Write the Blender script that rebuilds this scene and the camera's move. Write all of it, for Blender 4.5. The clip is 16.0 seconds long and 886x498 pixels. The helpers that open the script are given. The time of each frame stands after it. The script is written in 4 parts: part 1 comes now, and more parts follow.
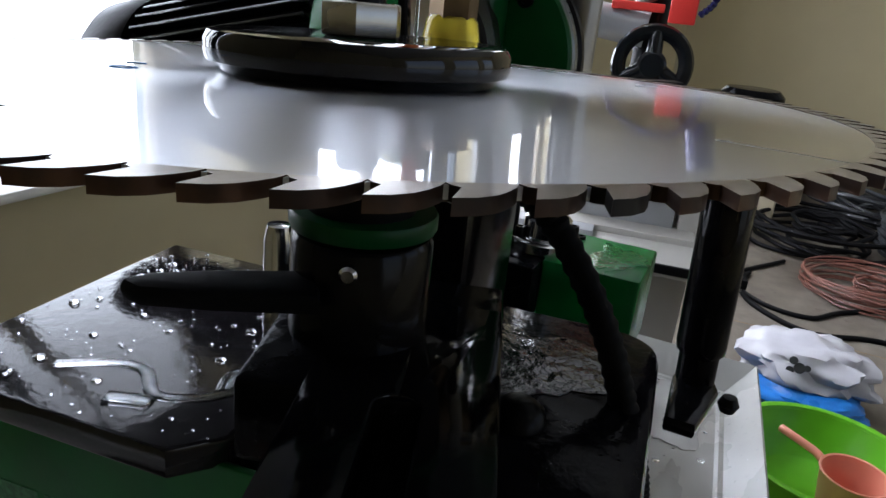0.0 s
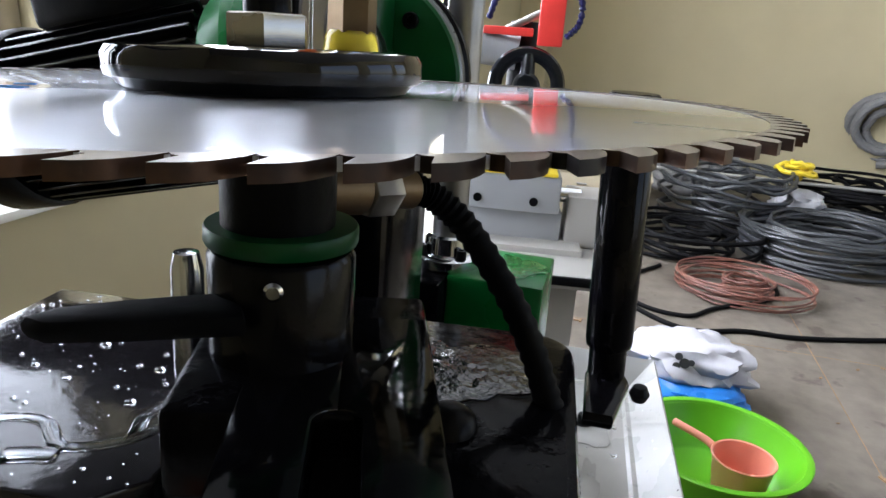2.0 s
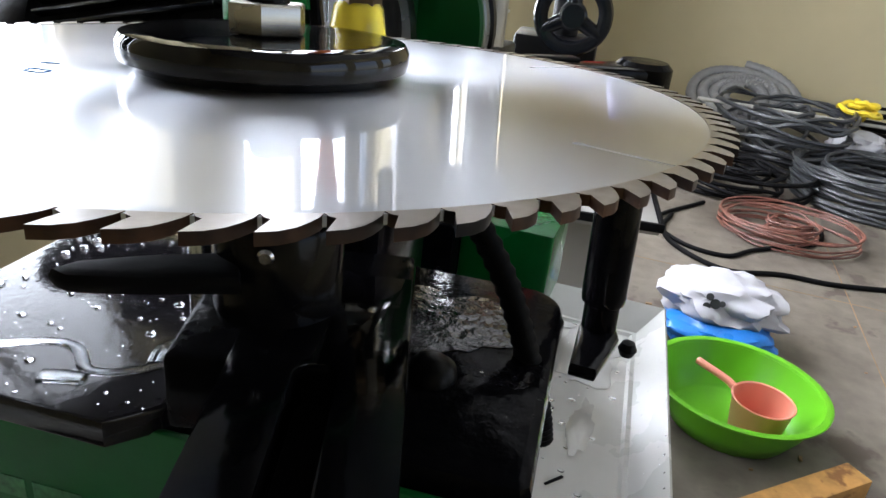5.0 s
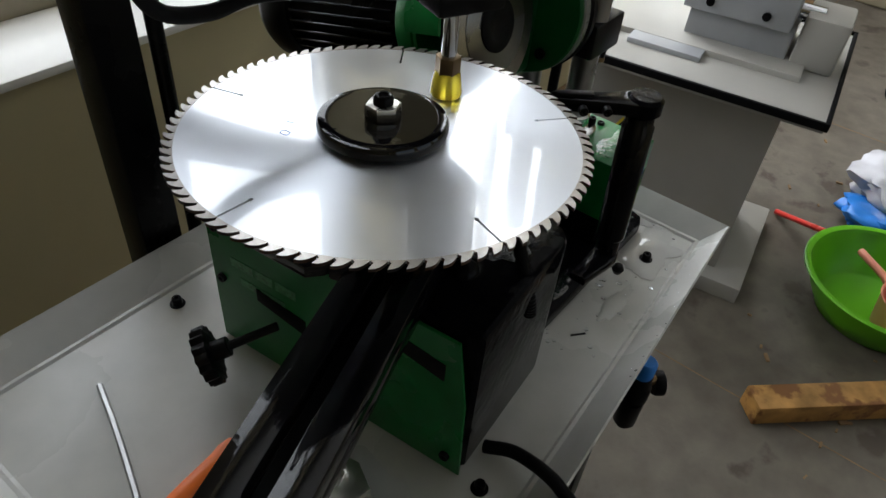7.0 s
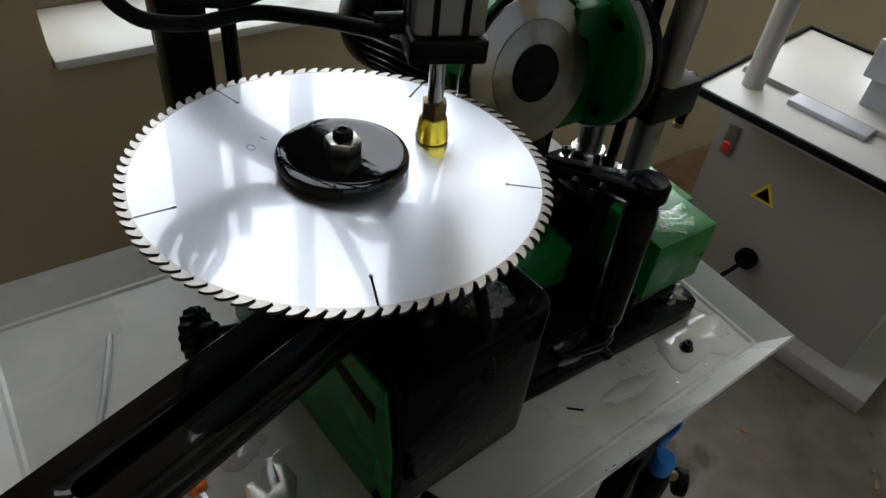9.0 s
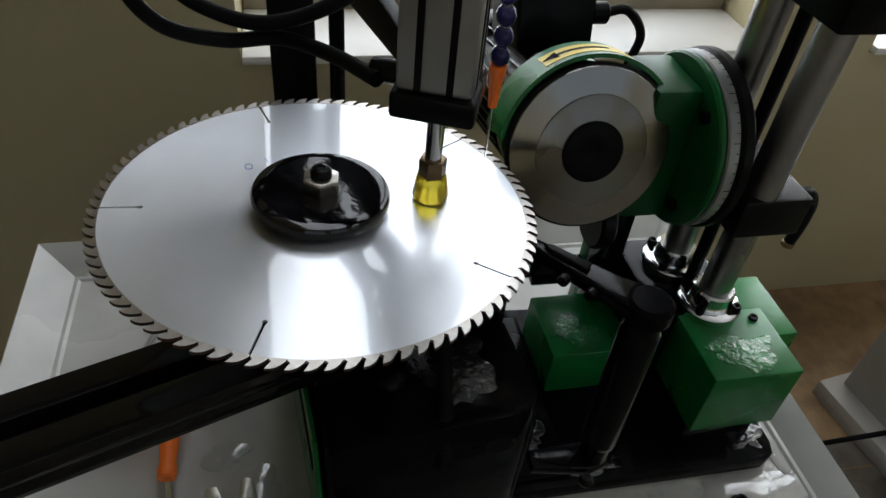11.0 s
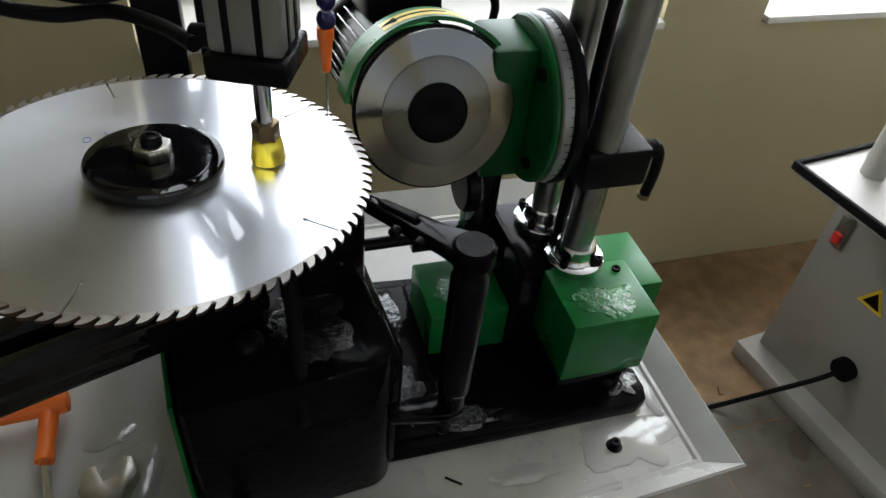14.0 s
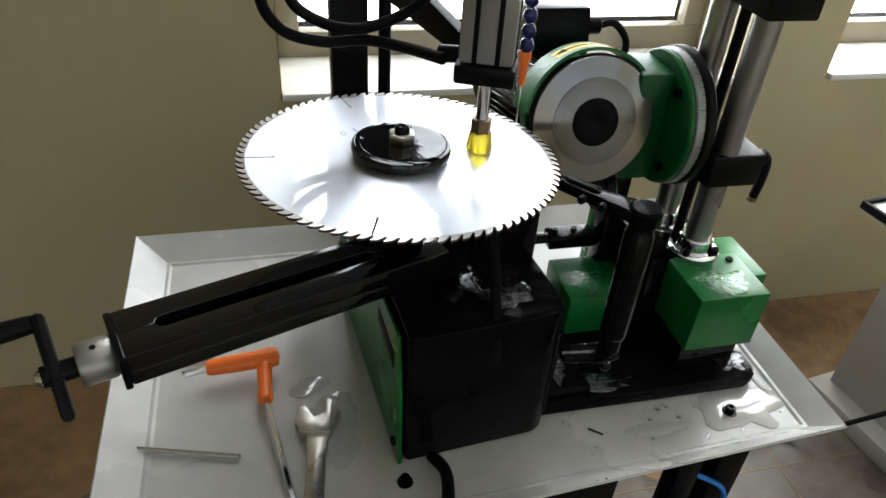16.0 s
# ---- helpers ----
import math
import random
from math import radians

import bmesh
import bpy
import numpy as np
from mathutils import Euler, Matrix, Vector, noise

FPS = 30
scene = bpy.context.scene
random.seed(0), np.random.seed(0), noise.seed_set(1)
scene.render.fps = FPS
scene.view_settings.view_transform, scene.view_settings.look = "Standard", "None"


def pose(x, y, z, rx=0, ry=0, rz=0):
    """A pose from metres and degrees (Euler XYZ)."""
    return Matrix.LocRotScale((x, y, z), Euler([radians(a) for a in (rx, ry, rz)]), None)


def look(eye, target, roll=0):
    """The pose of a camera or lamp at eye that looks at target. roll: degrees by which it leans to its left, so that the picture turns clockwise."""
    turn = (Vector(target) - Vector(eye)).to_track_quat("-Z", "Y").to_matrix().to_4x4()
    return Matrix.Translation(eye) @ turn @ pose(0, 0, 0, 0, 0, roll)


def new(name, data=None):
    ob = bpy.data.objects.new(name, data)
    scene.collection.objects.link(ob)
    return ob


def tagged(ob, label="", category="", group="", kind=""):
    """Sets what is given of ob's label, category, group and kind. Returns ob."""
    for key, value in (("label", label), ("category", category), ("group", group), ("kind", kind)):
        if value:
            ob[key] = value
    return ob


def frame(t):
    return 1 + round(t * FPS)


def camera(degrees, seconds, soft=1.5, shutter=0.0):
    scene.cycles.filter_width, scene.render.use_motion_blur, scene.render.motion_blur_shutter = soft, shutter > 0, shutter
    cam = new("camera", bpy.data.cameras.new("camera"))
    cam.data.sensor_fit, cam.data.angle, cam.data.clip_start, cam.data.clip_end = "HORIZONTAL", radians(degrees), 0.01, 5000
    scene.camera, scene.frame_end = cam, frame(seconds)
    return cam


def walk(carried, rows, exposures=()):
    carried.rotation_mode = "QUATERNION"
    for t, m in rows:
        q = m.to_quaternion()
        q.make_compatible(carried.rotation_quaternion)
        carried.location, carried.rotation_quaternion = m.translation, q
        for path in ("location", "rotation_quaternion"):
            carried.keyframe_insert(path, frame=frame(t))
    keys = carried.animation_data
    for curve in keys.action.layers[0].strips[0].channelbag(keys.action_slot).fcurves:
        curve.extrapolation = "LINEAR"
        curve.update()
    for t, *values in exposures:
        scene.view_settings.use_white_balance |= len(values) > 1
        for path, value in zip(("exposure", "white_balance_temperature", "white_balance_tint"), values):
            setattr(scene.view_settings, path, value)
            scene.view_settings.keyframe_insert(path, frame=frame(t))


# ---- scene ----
# ---- the camera and its walk ----
cam = camera(64.2, 16.0, soft=1.5)
PATH = [
    (0, -0.1965, -0.1157, 0.0310, 69.40, -5.61, -65.36),
    (0.5, -0.1912, -0.1076, 0.0391, 69.67, -4.23, -69.62),
    (1, -0.1972, -0.1084, 0.0348, 72.55, -4.01, -72.73),
    (1.5, -0.2038, -0.1102, 0.0370, 74.20, -3.75, -74.48),
    (2, -0.2023, -0.1066, 0.0230, 72.61, -4.04, -75.39),
    (2.5, -0.2013, -0.1064, 0.0182, 71.97, -4.33, -75.51),
    (3, -0.1920, -0.1100, 0.0221, 72.17, -4.35, -75.93),
    (3.2, -0.1863, -0.1102, 0.0211, 71.73, -4.05, -75.89),
    (5.3, -0.2244, -0.1359, 0.0673, 64.30, -5.18, -69.17),
    (5.5, -0.2373, -0.1421, 0.0850, 63.57, -3.31, -67.09),
    (6, -0.2725, -0.1843, 0.1513, 57.18, -3.66, -62.34),
    (6.4, -0.2970, -0.2210, 0.2150, 52.23, -3.72, -57.89),
    (6.5, -0.3004, -0.2334, 0.2267, 50.80, -3.16, -56.47),
    (7, -0.3238, -0.2844, 0.2746, 48.36, -4.39, -51.60),
    (7.5, -0.3195, -0.3453, 0.3046, 46.41, -4.82, -45.88),
    (8, -0.3086, -0.3758, 0.3172, 46.51, -4.23, -42.99),
    (8.5, -0.2641, -0.3762, 0.3075, 47.24, -3.31, -39.57),
    (9, -0.1852, -0.3641, 0.3015, 47.21, -5.24, -33.07),
    (9.5, -0.1418, -0.3578, 0.3002, 46.75, -4.88, -28.83),
    (9.7, -0.1288, -0.3559, 0.3003, 46.68, -4.84, -26.91),
    (11.8, 0.0426, -0.4025, 0.3099, 48.63, -4.66, -6.21),
    (12, 0.0492, -0.3935, 0.3088, 47.90, -4.47, -7.10),
    (12.5, 0.0504, -0.4096, 0.3044, 48.88, -4.32, -10.81),
    (13, 0.0641, -0.4284, 0.3165, 48.16, -5.13, -12.96),
    (13.5, 0.0674, -0.4301, 0.3028, 48.23, -5.19, -15.79),
    (14, 0.0603, -0.4371, 0.3054, 48.10, -4.54, -15.76),
    (14.5, 0.0395, -0.4687, 0.3063, 47.96, -3.60, -16.16),
    (15, -0.0154, -0.5007, 0.3035, 47.65, -3.30, -19.44),
    (15.3, -0.0467, -0.5279, 0.2976, 48.61, -2.34, -20.53),
    (15.5, -0.0697, -0.5362, 0.3024, 48.83, -1.32, -19.70),
    (15.8, -0.0865, -0.5540, 0.3110, 51.48, -2.35, -16.64),
    (16, -0.1087, -0.5760, 0.3250, 53.53, -3.40, -12.67),
]
walk(cam, [(r[0], pose(*r[1:])) for r in PATH], exposures=[(0.0, -0.70, 6050, 15), (0.5, -0.45, 6050, 15), (1.0, -0.38, 6050, 15), (2.0, 0.15, 6050, 15), (3.2, 0.58, 6050, 15), (5.3, -0.05, 6250, 14), (6.0, -0.52, 6350, 13), (7.0, -0.95, 6500, 10), (8.0, -1.10, 6500, 10), (9.0, -1.12, 6500, 10), (9.7, -1.25, 6500, 10), (11.8, -0.82, 6500, 10), (13.5, -0.55, 6500, 10), (15.0, -0.35, 6500, 10), (16.0, -0.05, 6600, 10)])

# ---- world and sun ----
world = bpy.data.worlds.new("sky")
scene.world = world
world.use_nodes = True
sky = world.node_tree.nodes.new("ShaderNodeTexSky")
sky.sky_type, sky.sun_disc = "NISHITA", False
sky.sun_elevation, sky.sun_rotation = radians(70), radians(214)
back = world.node_tree.nodes["Background"]
back.inputs["Strength"].default_value = 0.15
world.node_tree.links.new(sky.outputs["Color"], back.inputs["Color"])
sun = new("sun", bpy.data.lights.new("sun", "SUN"))
sun.data.energy, sun.data.angle, sun.data.color = 0.8, radians(15), (1.0, 0.96, 0.9)
sun.matrix_world = look((-1.0, -1.5, 5.0), (0.0, 0.0, 0.0))


def window_light(x0, x1, z0, z1, y, into, radiance):
    """The overcast sky's light, in a window's opening; south of the room, added fill."""
    d = bpy.data.lights.new("window_light", "AREA")
    d.shape, d.size, d.size_y = "RECTANGLE", x1 - x0, z1 - z0
    d.energy, d.color = radiance * math.pi * (x1 - x0) * (z1 - z0), (0.92, 0.95, 1.0)
    new("window_light", d).matrix_world = look(((x0 + x1) / 2, y, (z0 + z1) / 2), ((x0 + x1) / 2, y + into, (z0 + z1) / 2))


WIN = [(-0.10, 0.97), (1.23, 2.40), (2.68, 3.80)]
SOUTHFILL = [(-2.2, 0.2), (0.8, 3.2), (3.8, 5.8)]
SILLZ, HEAD = -0.325, 2.0
for (a, b), radiance in zip(WIN, (7.0, 14.5, 14.5)):
    window_light(a + 0.05, b - 0.05, SILLZ + 0.08, HEAD - 0.07, 1.09, -1, radiance)
# South openings are out of view, added to lift the room's fill light.
for a, b in SOUTHFILL:
    window_light(a, b, -0.2, 1.6, -4.39, 1, 0.45)


# ---- materials ----
def mat(name, color, rough=0.5, metal=0.0, var=0.15, scale=30.0, bump=0.05, bscale=150.0, rvar=0.1, coat=0.0, alt=None,
        aniso=0.0, trans=0.0, ior=1.45, spec=0.5, spots=None):
    """A procedural surface: base colour broken up at two scales, uneven gloss, fine relief."""
    m = bpy.data.materials.new(name)
    m.use_nodes = True
    t = m.node_tree
    b = t.nodes["Principled BSDF"]
    b.inputs["Metallic"].default_value = metal
    b.inputs["Coat Weight"].default_value = coat
    b.inputs["Coat Roughness"].default_value = 0.08
    b.inputs["Transmission Weight"].default_value = trans
    b.inputs["IOR"].default_value = ior
    b.inputs["Specular IOR Level"].default_value = spec
    co = t.nodes.new("ShaderNodeTexCoord")
    n1, n2 = t.nodes.new("ShaderNodeTexNoise"), t.nodes.new("ShaderNodeTexNoise")
    n1.inputs["Scale"].default_value, n1.inputs["Detail"].default_value = scale * 0.12, 6
    n2.inputs["Scale"].default_value, n2.inputs["Detail"].default_value = scale, 8
    for n in (n1, n2):
        t.links.new(co.outputs["Object"], n.inputs["Vector"])
    add = t.nodes.new("ShaderNodeMath")
    add.operation = "ADD"
    t.links.new(n1.outputs["Fac"], add.inputs[0])
    t.links.new(n2.outputs["Fac"], add.inputs[1])
    ramp = t.nodes.new("ShaderNodeMapRange")
    ramp.inputs["From Min"].default_value, ramp.inputs["From Max"].default_value = 0.7, 1.3
    t.links.new(add.outputs[0], ramp.inputs["Value"])
    mix = t.nodes.new("ShaderNodeMix")
    mix.data_type = "RGBA"
    dark = alt if alt else tuple(c * (1 - var) for c in color)
    lite = color if alt else tuple(min(1, c * (1 + var * 0.6)) for c in color)
    mix.inputs["A"].default_value, mix.inputs["B"].default_value = (*dark, 1), (*lite, 1)
    t.links.new(ramp.outputs[0], mix.inputs["Factor"])
    t.links.new(mix.outputs["Result"], b.inputs["Base Color"])
    if spots:
        n4, th, mx = t.nodes.new("ShaderNodeTexNoise"), t.nodes.new("ShaderNodeMapRange"), t.nodes.new("ShaderNodeMix")
        n4.inputs["Scale"].default_value, n4.inputs["Detail"].default_value = spots[0], 5
        t.links.new(co.outputs["Object"], n4.inputs["Vector"])
        th.inputs["From Min"].default_value, th.inputs["From Max"].default_value = spots[1], spots[1] + 0.07
        t.links.new(n4.outputs["Fac"], th.inputs["Value"])
        mx.data_type = "RGBA"
        mx.inputs["B"].default_value = (*spots[2], 1)
        t.links.new(mix.outputs["Result"], mx.inputs["A"])
        t.links.new(th.outputs[0], mx.inputs["Factor"])
        t.links.new(mx.outputs["Result"], b.inputs["Base Color"])
    rr = t.nodes.new("ShaderNodeMapRange")
    rr.inputs["From Min"].default_value, rr.inputs["From Max"].default_value = 0.3, 0.7
    rr.inputs["To Min"].default_value, rr.inputs["To Max"].default_value = max(0.02, rough - rvar), min(1, rough + rvar)
    t.links.new(n1.outputs["Fac"], rr.inputs["Value"])
    t.links.new(rr.outputs[0], b.inputs["Roughness"])
    if bump:
        n3, bp = t.nodes.new("ShaderNodeTexNoise"), t.nodes.new("ShaderNodeBump")
        n3.inputs["Scale"].default_value, n3.inputs["Detail"].default_value = bscale, 4
        t.links.new(co.outputs["Object"], n3.inputs["Vector"])
        bp.inputs["Strength"].default_value, bp.inputs["Distance"].default_value = bump, 0.002
        t.links.new(n3.outputs["Fac"], bp.inputs["Height"])
        t.links.new(bp.outputs["Normal"], b.inputs["Normal"])
    if aniso:
        tg = t.nodes.new("ShaderNodeTangent")
        tg.direction_type, tg.axis = "RADIAL", "Z"
        t.links.new(tg.outputs["Tangent"], b.inputs["Tangent"])
        b.inputs["Anisotropic"].default_value = aniso
        b.inputs["Anisotropic Rotation"].default_value = 0.25
    return m


WALL = mat("olive cream wall paint", (0.5, 0.44, 0.275), 0.75, var=0.06, scale=3, bump=0.15, bscale=90)
CEIL = mat("pale ceiling board", (0.6, 0.6, 0.58), 0.8, var=0.1, scale=3)
CONCRETE = mat("stained concrete", (0.165, 0.145, 0.115), 0.55, var=0.3, scale=14, bump=0.3, bscale=60, rvar=0.2, alt=(0.085, 0.072, 0.055), spots=(7.0, 0.58, (0.07, 0.056, 0.042)))
DIRT = mat("brown sawdust dirt", (0.27, 0.17, 0.085), 0.9, var=0.4, scale=20, bump=0.6, bscale=120)
SILL = mat("white sill stone", (0.82, 0.81, 0.78), 0.35, var=0.06, scale=8)
FRAME = mat("tan window frame", (0.3, 0.26, 0.19), 0.4, var=0.1)
GLASS = mat("window glass", (0.95, 0.97, 0.96), 0.02, var=0.0, bump=0, rvar=0.0, trans=1.0)
BLACK = mat("wet black enamel", (0.004, 0.004, 0.005), 0.12, var=0.3, bump=0.08, bscale=120, rvar=0.07, spec=0.17)
OILY = mat("oily rippled black iron", (0.004, 0.004, 0.005), 0.14, var=0.3, bump=0.5, bscale=60, rvar=0.05, spec=0.06)
SATIN = mat("satin black metal", (0.005, 0.005, 0.0055), 0.3, var=0.3, bump=0.1, bscale=250, spec=0.13)
GLOSSY = mat("wet gloss black enamel", (0.004, 0.004, 0.005), 0.07, var=0.3, bump=0.25, bscale=28, rvar=0.04, spec=0.5)
WETPLATE = mat("wet black plate enamel", (0.012, 0.011, 0.013), 0.1, var=0.2, bump=0.1, bscale=120, rvar=0.04, spec=0.45)
WETBLACK = mat("water film on black iron", (0.01, 0.01, 0.012), 0.04, var=0.2, bump=1.0, bscale=110, rvar=0.02, spec=1.0)
WETBLACK.node_tree.nodes["Bump"].inputs["Distance"].default_value = 0.0025
FIN = mat("glossy black motor enamel", (0.005, 0.006, 0.008), 0.16, var=0.3, bump=0.05, spec=0.4)
RUBBER = mat("black rubber", (0.006, 0.006, 0.0065), 0.55, var=0.3, bump=0.1, spec=0.08)
GREEN = mat("green hammer enamel", (0.004, 0.135, 0.027), 0.3, var=0.2, scale=40, bump=0.05, rvar=0.08, spec=0.35)
PALEGREEN = mat("worn pale green print", (0.06, 0.24, 0.10), 0.5, var=0.6, scale=300)
# Darker copies of GREEN: the head's and ring's shade put into the colour.
HALFSHADEGREEN = mat("half shaded green enamel", (0.003, 0.085, 0.018), 0.3, var=0.2, scale=40, bump=0.05, spec=0.3)
SHADEGREEN = mat("shaded green enamel", (0.003, 0.06, 0.014), 0.3, var=0.25, scale=40, bump=0.05, spec=0.25)
WETGREEN = mat("wet green enamel", (0.004, 0.15, 0.03), 0.06, var=0.2, scale=40, bump=1.0, bscale=150, rvar=0.03, spec=0.9)
STEEL = mat("saw steel", (0.80, 0.83, 0.89), 0.35, 1.0, var=0.05, scale=25, bump=0.05, bscale=30, rvar=0.04, aniso=0.9, coat=1.0)
TOOTH = mat("ground tooth steel", (0.6, 0.59, 0.58), 0.3, 1.0, var=0.3, scale=160, alt=(0.3, 0.26, 0.22))
TOOTHSIDE = mat("brown worn carbide, dark reflections painted in", (0.16, 0.075, 0.035), 0.35, 0.6, var=0.3, scale=200, alt=(0.025, 0.022, 0.022))
CHROME = mat("bright chrome", (0.75, 0.76, 0.78), 0.12, 1.0, var=0.05, bump=0.02)
COLUMN = mat("dull chrome", (0.33, 0.33, 0.33), 0.27, 1.0, var=0.15, scale=40, bump=0.03)
NUTM = mat("zinc nut", (0.55, 0.53, 0.48), 0.3, 1.0, var=0.2, scale=80)
ALU = mat("anodised aluminium", (0.34, 0.335, 0.32), 0.4, 0.9, var=0.1, scale=30, bump=0.03)
WHEELM = mat("turned steel wheel", (0.23, 0.22, 0.205), 0.19, 1.0, var=0.08, scale=20, aniso=0.9, bump=0.02)
WHEELDARK = mat("dull turned steel", (0.19, 0.185, 0.175), 0.28, 1.0, var=0.1, scale=20, aniso=0.9, bump=0.02)
GREYP = mat("grey machine paint", (0.3, 0.31, 0.32), 0.35, var=0.1, scale=12, coat=0.2)
TRAYM = mat("grey white tray enamel", (0.45, 0.45, 0.425), 0.28, var=0.1, scale=25, bump=0.04, bscale=40, rvar=0.2)
WHITEP = mat("white machine enamel", (0.35, 0.34, 0.31), 0.35, var=0.08, scale=6)
CREAMP = mat("cream machine enamel", (0.42, 0.37, 0.26), 0.4, var=0.1, scale=6)
ORANGE = mat("orange plastic", (0.85, 0.17, 0.02), 0.35, var=0.1, scale=30)
YELLOW = mat("yellow polyurethane", (0.75, 0.6, 0.05), 0.15, var=0.1, scale=40, trans=0.6, ior=1.4)
YELLOWP = mat("yellow sticker", (0.8, 0.6, 0.03), 0.4, var=0.08)
RED = mat("red enamel", (0.75, 0.05, 0.04), 0.35, var=0.12)
BLUE = mat("blue plastic", (0.02, 0.2, 0.65), 0.35, var=0.15)
NAVY = mat("navy plastic", (0.012, 0.012, 0.08), 0.3, var=0.15)
BASIN = mat("lime green plastic", (0.115, 0.42, 0.008), 0.35, var=0.08, scale=6)
PINK = mat("salmon plastic", (0.75, 0.27, 0.18), 0.4, var=0.08, scale=10)
BAG = mat("white plastic film", (0.45, 0.45, 0.48), 0.25, var=0.08, scale=20, bump=0.6, bscale=25)
TIMBER = mat("raw timber", (0.46, 0.24, 0.065), 0.6, var=0.45, scale=25, bump=0.5, bscale=60, spots=(16.0, 0.55, (0.2, 0.085, 0.025)))
COPPER = mat("reddish cable", (0.17, 0.065, 0.045), 0.5, var=0.3, scale=50)
CABLE = mat("dark grey cable", (0.04, 0.043, 0.046), 0.45, var=0.3, scale=30)
HOSEG = mat("grey corrugated hose", (0.2, 0.2, 0.2), 0.5, var=0.2, scale=20)
WATER = mat("water", (0.95, 0.97, 1.0), 0.03, var=0.0, bump=0, rvar=0.0, trans=1.0, ior=1.33)
WETTRAY = mat("wet tray enamel", (0.42, 0.42, 0.40), 0.05, var=0.1, scale=25, bump=0.18, bscale=60, rvar=0.02, spec=0.9)
DIAL = mat("satin grey dial", (0.26, 0.27, 0.27), 0.35, 0.6, var=0.1, scale=30)
BRASS = mat("dull brass", (0.2, 0.14, 0.08), 0.45, 1.0, var=0.3, scale=60)


def by_object(m, dark):
    """Lets single pieces differ: each object's own random number pulls the colour towards a darker one."""
    t = m.node_tree
    b = t.nodes["Principled BSDF"]
    src = b.inputs["Base Color"].links[0].from_socket
    info, mx = t.nodes.new("ShaderNodeObjectInfo"), t.nodes.new("ShaderNodeMix")
    mx.data_type = "RGBA"
    mx.inputs["B"].default_value = (*dark, 1)
    t.links.new(info.outputs["Random"], mx.inputs["Factor"])
    t.links.new(src, mx.inputs["A"])
    t.links.new(mx.outputs["Result"], b.inputs["Base Color"])


def film(m, ior, scale, strength):
    """A clear wet film over a surface: sharp, gently wavy reflections."""
    t = m.node_tree
    b = t.nodes["Principled BSDF"]
    b.inputs["Coat IOR"].default_value, b.inputs["Coat Roughness"].default_value = ior, 0.03
    co, n, bp = t.nodes.new("ShaderNodeTexCoord"), t.nodes.new("ShaderNodeTexNoise"), t.nodes.new("ShaderNodeBump")
    n.inputs["Scale"].default_value, n.inputs["Detail"].default_value = scale, 2
    bp.inputs["Strength"].default_value, bp.inputs["Distance"].default_value = strength, 0.002
    t.links.new(co.outputs["Object"], n.inputs["Vector"])
    t.links.new(n.outputs["Fac"], bp.inputs["Height"])
    t.links.new(bp.outputs["Normal"], b.inputs["Coat Normal"])


film(STEEL, 1.8, 18, 0.06)
by_object(TOOTHSIDE, (0.02, 0.02, 0.022))
by_object(TOOTH, (0.36, 0.33, 0.3))


# ---- builders ----
def part(name, bm, material, parent=None, label="", smooth=40):
    me = bpy.data.meshes.new(name)
    bmesh.ops.recalc_face_normals(bm, faces=bm.faces)
    bm.to_mesh(me)
    bm.free()
    me.materials.append(material)
    for p in me.polygons:
        p.use_smooth = True
    me.set_sharp_from_angle(angle=radians(smooth))
    ob = new(name, me)
    if parent:
        ob.parent = parent
        ob.matrix_parent_inverse = parent.matrix_world.inverted()
    if label:
        tagged(ob, label=label)
    return ob


def thing(name, at, label, category, group="", kind=""):
    ob = new(name)
    ob.empty_display_size = 0.05
    ob.matrix_world = Matrix.Translation(at)
    bpy.context.view_layer.update()
    return tagged(ob, label, category, group, kind)


def solid(name, bm, material, label, category, group="", kind=""):
    return tagged(part(name, bm, material), label, category, group, kind)


def box(x0, x1, y0, y1, z0, z1, bev=0.002, bm=None, m=None, seg=2):
    bm = bm or bmesh.new()
    r = bmesh.ops.create_cube(bm, size=1.0)
    vs = r["verts"]
    for v in vs:
        v.co = Vector(((x0 + x1) / 2 + v.co.x * (x1 - x0), (y0 + y1) / 2 + v.co.y * (y1 - y0), (z0 + z1) / 2 + v.co.z * (z1 - z0)))
    if m:
        bmesh.ops.transform(bm, matrix=m, verts=vs)
    if bev:
        es = {e for v in vs for e in v.link_edges}
        bmesh.ops.bevel(bm, geom=list(es), offset=bev, segments=seg, affect="EDGES", profile=0.5)
    return bm


def frame_to(p0, p1):
    d = Vector(p1) - Vector(p0)
    return Matrix.Translation(p0) @ d.to_track_quat("Z", "Y").to_matrix().to_4x4(), d.length


